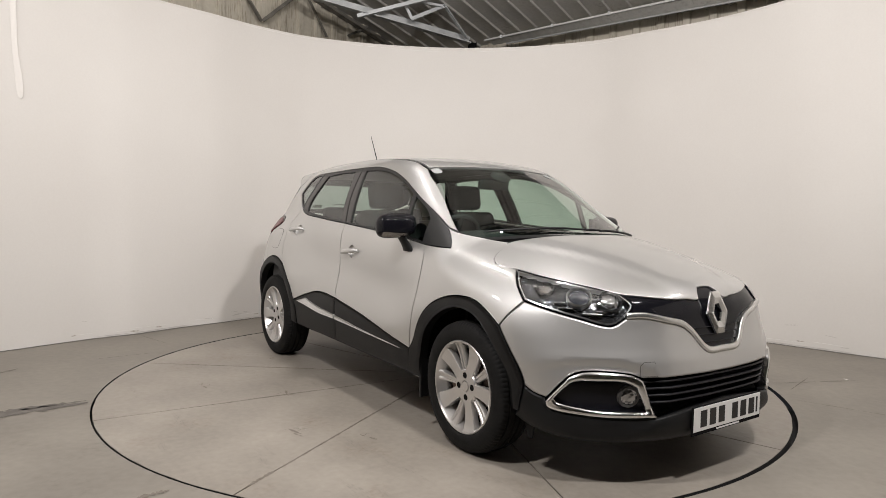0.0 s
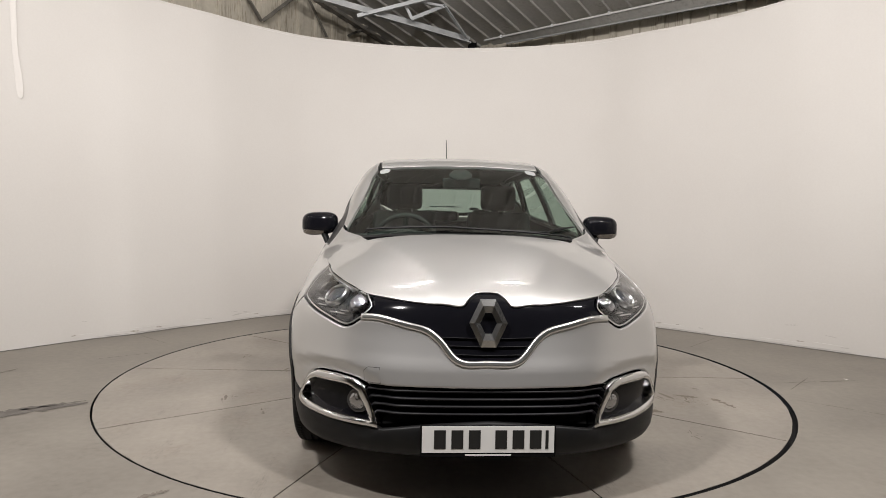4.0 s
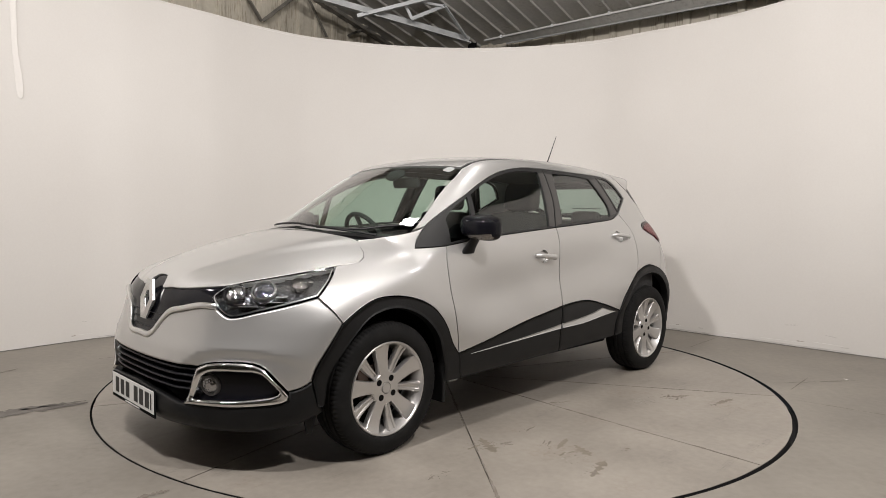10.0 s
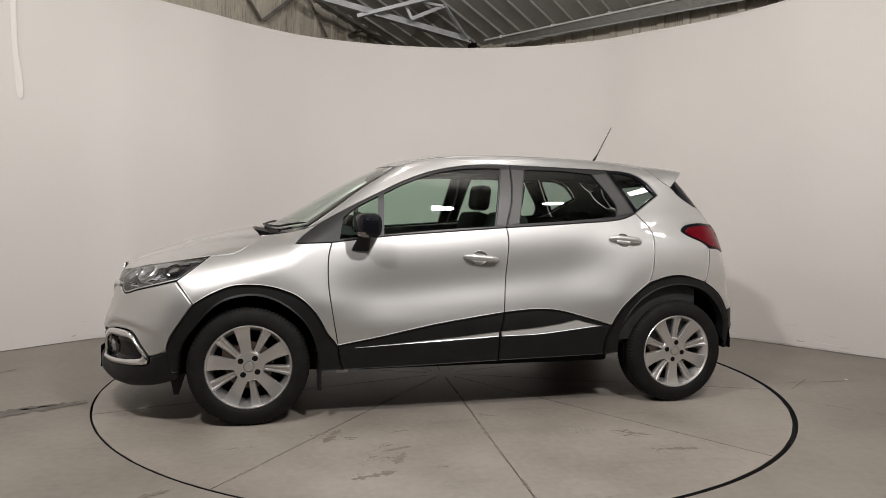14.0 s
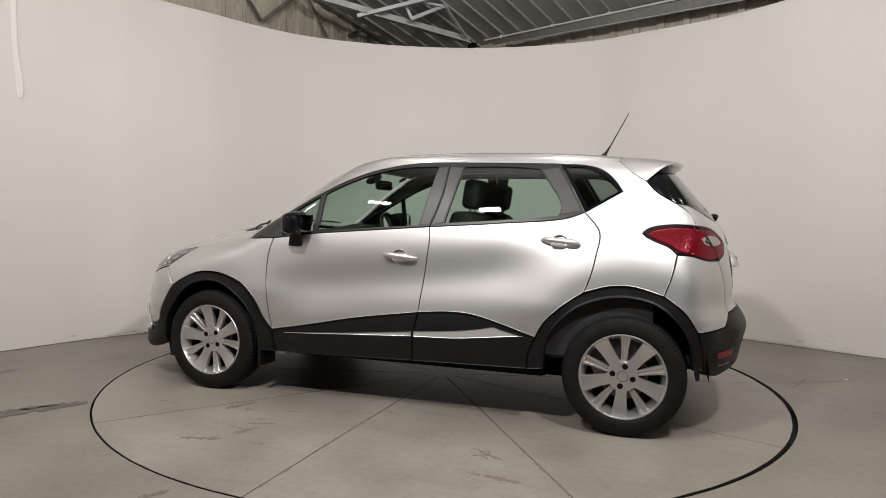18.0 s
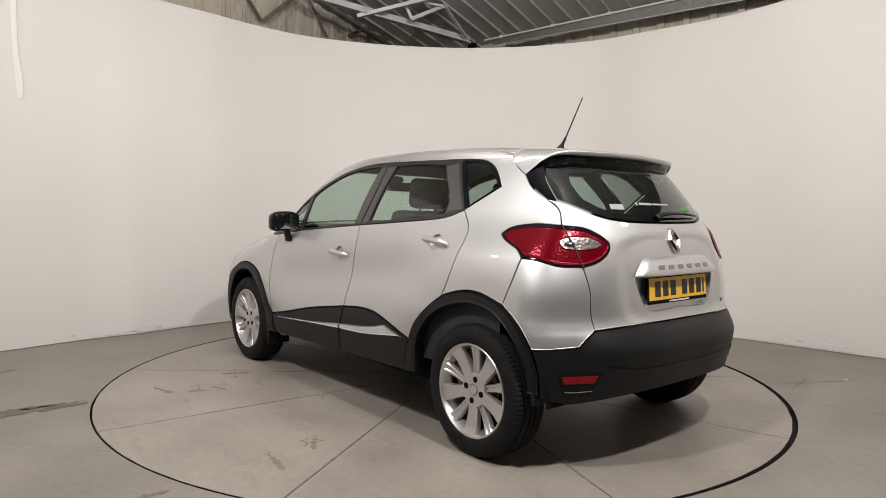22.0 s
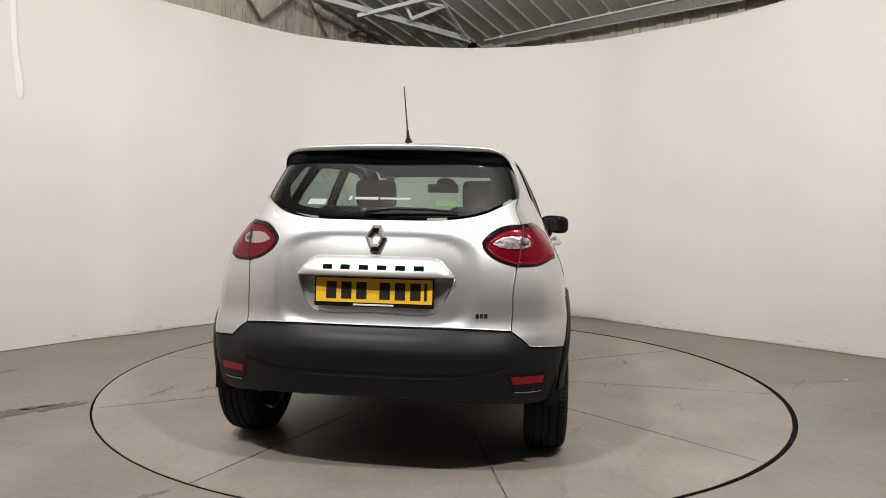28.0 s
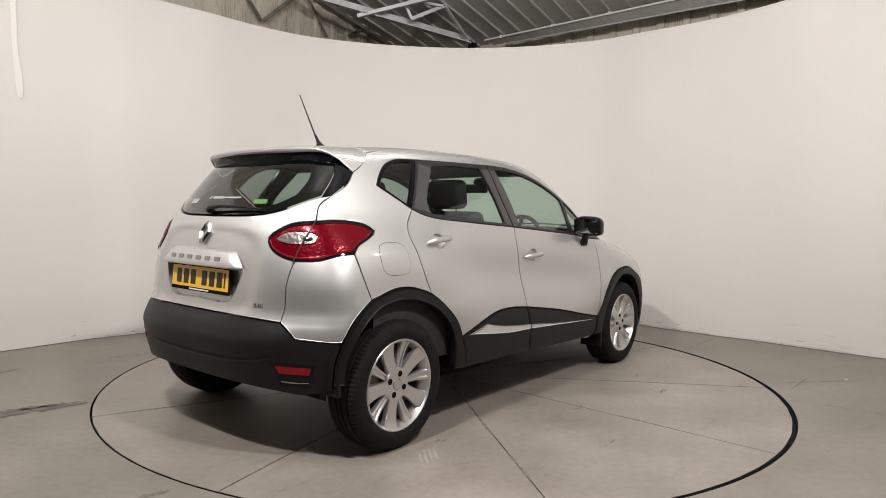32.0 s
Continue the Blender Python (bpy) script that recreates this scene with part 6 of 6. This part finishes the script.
# --- underside
part("underbody", box_bm(bmesh.new(), (-0.02, 0, 0.32), (1.72, 1.50, 0.13), 0.03), DK, car)
# lower middle block, added to keep far-side light off the floor under the car
part("underbody", box_bm(bmesh.new(), (0.38, 0, 0.29), (2.8, 1.0, 0.18), 0.05), DK, car)
bm = bmesh.new()
tube_bm(bm, [(-0.9, 0.35, 0.28), (-1.55, 0.38, 0.33), (-1.70, 0.36, 0.345), (-1.74, 0.36, 0.33)], 0.022, 10)
part("exhaust", bm, M["steel_dark"], car, smooth=True)

# --- wheels
def lathe(bm, prof, n, mats=None):
    rows = [[bm.verts.new((r * math.cos(2 * math.pi * k / n), y, r * math.sin(2 * math.pi * k / n))) for k in range(n)] for y, r in prof]
    for a, b in zip(rows, rows[1:]):
        for k in range(n):
            bm.faces.new((a[k], a[(k + 1) % n], b[(k + 1) % n], b[k]))
    return rows


def wheel_meshes():
    """Tyre, rim, disc and cap of one left-hand wheel; its axle lies along y."""
    out = {}
    bm = bmesh.new()
    prof = [(-0.085, 0.215), (-0.099, 0.238), (-0.103, 0.268), (-0.099, 0.296), (-0.090, 0.311), (-0.082, 0.319), (-0.062, 0.3235), (-0.060, 0.317), (-0.053, 0.317), (-0.051, 0.325), (-0.022, 0.326), (-0.020, 0.318), (-0.012, 0.318), (-0.010, 0.326),
            (0.010, 0.326), (0.012, 0.318), (0.020, 0.318), (0.022, 0.326), (0.051, 0.325), (0.053, 0.317), (0.060, 0.317), (0.062, 0.3235), (0.082, 0.319), (0.090, 0.311), (0.099, 0.296), (0.1035, 0.268), (0.1030, 0.255), (0.1005, 0.243), (0.096, 0.233), (0.088, 0.226), (0.080, 0.215)]
    rows = lathe(bm, prof, 270)
    for row, (y, r) in zip(rows, prof):
        if abs(y) > 0.06 and r > 0.31:
            for k in range(270):
                if k % 3 == 0:
                    row[k].co.x *= 1 - 0.013
                    row[k].co.z *= 1 - 0.013
    out["tyre"] = (bm, "rubber", True)
    bm = bmesh.new()
    lathe(bm, [(-0.09, 0.215), (-0.08, 0.200), (0.02, 0.192), (0.050, 0.200), (0.076, 0.2125), (0.089, 0.2165), (0.0965, 0.2215), (0.0975, 0.2265), (0.093, 0.2305), (0.085, 0.229)], 96)
    out["rim"] = (bm, "alloy", True)
    bm = bmesh.new()
    for k in range(10):
        wide = k % 2 == 0
        a = radians(80 + 36 * k)
        c, q = math.cos(a), math.sin(a)
        if wide:
            stations = ((0.050, 0.034, 0.0700), (0.085, 0.0295, 0.0705), (0.11, 0.0305, 0.0705), (0.14, 0.0335, 0.0715), (0.17, 0.0375, 0.0745), (0.195, 0.0415, 0.080), (0.210, 0.0445, 0.086), (0.220, 0.044, 0.090))
            half = ((1.0, -0.030), (1.0, -0.004), (0.93, 0.0), (0.45, 0.0008))
        else:
            stations = ((0.070, 0.013, 0.0560), (0.082, 0.016, 0.0630), (0.10, 0.0175, 0.0645), (0.13, 0.0195, 0.0665), (0.16, 0.0225, 0.0695), (0.19, 0.026, 0.0755), (0.208, 0.029, 0.082), (0.219, 0.030, 0.087))
            half = ((1.0, -0.026), (1.0, -0.007), (0.78, 0.0), (0.42, -0.0005), (0.24, -0.006))
        rows = []
        for r, w, y in stations:
            sec = [(-w * f, y + g) for f, g in half] + [(w * f, y + g) for f, g in half[::-1]]
            rows.append([bm.verts.new((r * c - u * q, v, r * q + u * c)) for u, v in sec])
        for p, n in zip(rows, rows[1:]):
            for j in range(len(p) - 1):
                bm.faces.new((p[j], p[j + 1], n[j + 1], n[j]))
        bm.faces.new(rows[0][::-1])
        bm.faces.new(rows[-1])
    out["spokes"] = (bm, "alloy", True)
    bm = bmesh.new()
    lathe(bm, [(0.020, 0.086), (0.056, 0.086), (0.066, 0.083), (0.0712, 0.077), (0.0714, 0.030), (0.066, 0.028), (0.066, 0.001)], 60)
    out["hub"] = (bm, "alloy", True)
    # flat dark discs stand in for the shade inside the four lug holes
    for k in range(4):
        a = radians(45 + 80 + 90 * k)
        bm = bmesh.new()
        bmesh.ops.create_cone(bm, cap_ends=True, segments=18, radius1=0.0155, radius2=0.0155, depth=0.004, matrix=Matrix.Translation((0.054 * math.cos(a), 0.0700, 0.054 * math.sin(a))) @ Matrix.Rotation(radians(90), 4, "X"))
        out["lug_hole_shade" + " " * k] = (bm, "dark", False)
    bm = bmesh.new()
    bmesh.ops.create_cone(bm, cap_ends=True, segments=28, radius1=0.026, radius2=0.024, depth=0.008, matrix=Matrix.Translation((0, 0.0705, 0)) @ Matrix.Rotation(radians(-90), 4, "X"))
    out["cap"] = (bm, "alloy", True)
    bm = bmesh.new()
    bmesh.ops.create_cone(bm, cap_ends=True, segments=40, radius1=0.13, radius2=0.13, depth=0.02, matrix=Matrix.Translation((0, 0.018, 0)) @ Matrix.Rotation(radians(90), 4, "X"))
    box_bm(bm, (0.11, 0.012, 0.05), (0.07, 0.05, 0.13), 0.01)
    out["brake"] = (bm, "brake", False)
    bm = bmesh.new()
    lathe(bm, [(-0.02, 0.198), (-0.02, 0.02)], 40)
    out["backing"] = (bm, "dark", False)
    return out


made = {}
for name, (bm, mat, smooth) in wheel_meshes().items():
    ob = part(name.strip(), bm, M[mat], None, smooth=smooth)
    made[name] = ob.data
    bpy.data.objects.remove(ob)
for x, y, spin in ((1.303, 1, 0), (-1.303, 1, 23), (1.303, -1, 40), (-1.303, -1, 12)):
    wheel = new("wheel", made["tyre"])
    wheel.name = "wheel"
    wheel.parent = car
    tagged(wheel, "black tyre on a ten-spoke silver alloy rim")
    wheel.matrix_local = Matrix.Translation((x, 0.765 * y, 0.322)) @ Matrix.Rotation(radians(0 if y > 0 else 180), 4, "Z") @ Matrix.Rotation(radians(spin), 4, "Y")
    for name, me in made.items():
        if name != "tyre":
            new(name.strip(), me).parent = wheel



def motions():
    """The turntable turns clockwise at a steady pace and carries the car."""
    for thing, dx, dy, cy in ((turntable, 0.0, 0.0, AXIS[1]), (car, 0.002, 0.0657, 0.0)):
        rows = []
        for i in range(33):
            a = radians(-55.156 - 7.93819 * i)
            c, s = math.cos(a), math.sin(a)
            rows.append((float(i), pose(c * dx - s * dy, cy + s * dx + c * dy, 0, 0, 0, math.degrees(a))))
        walk(thing, rows)


motions()
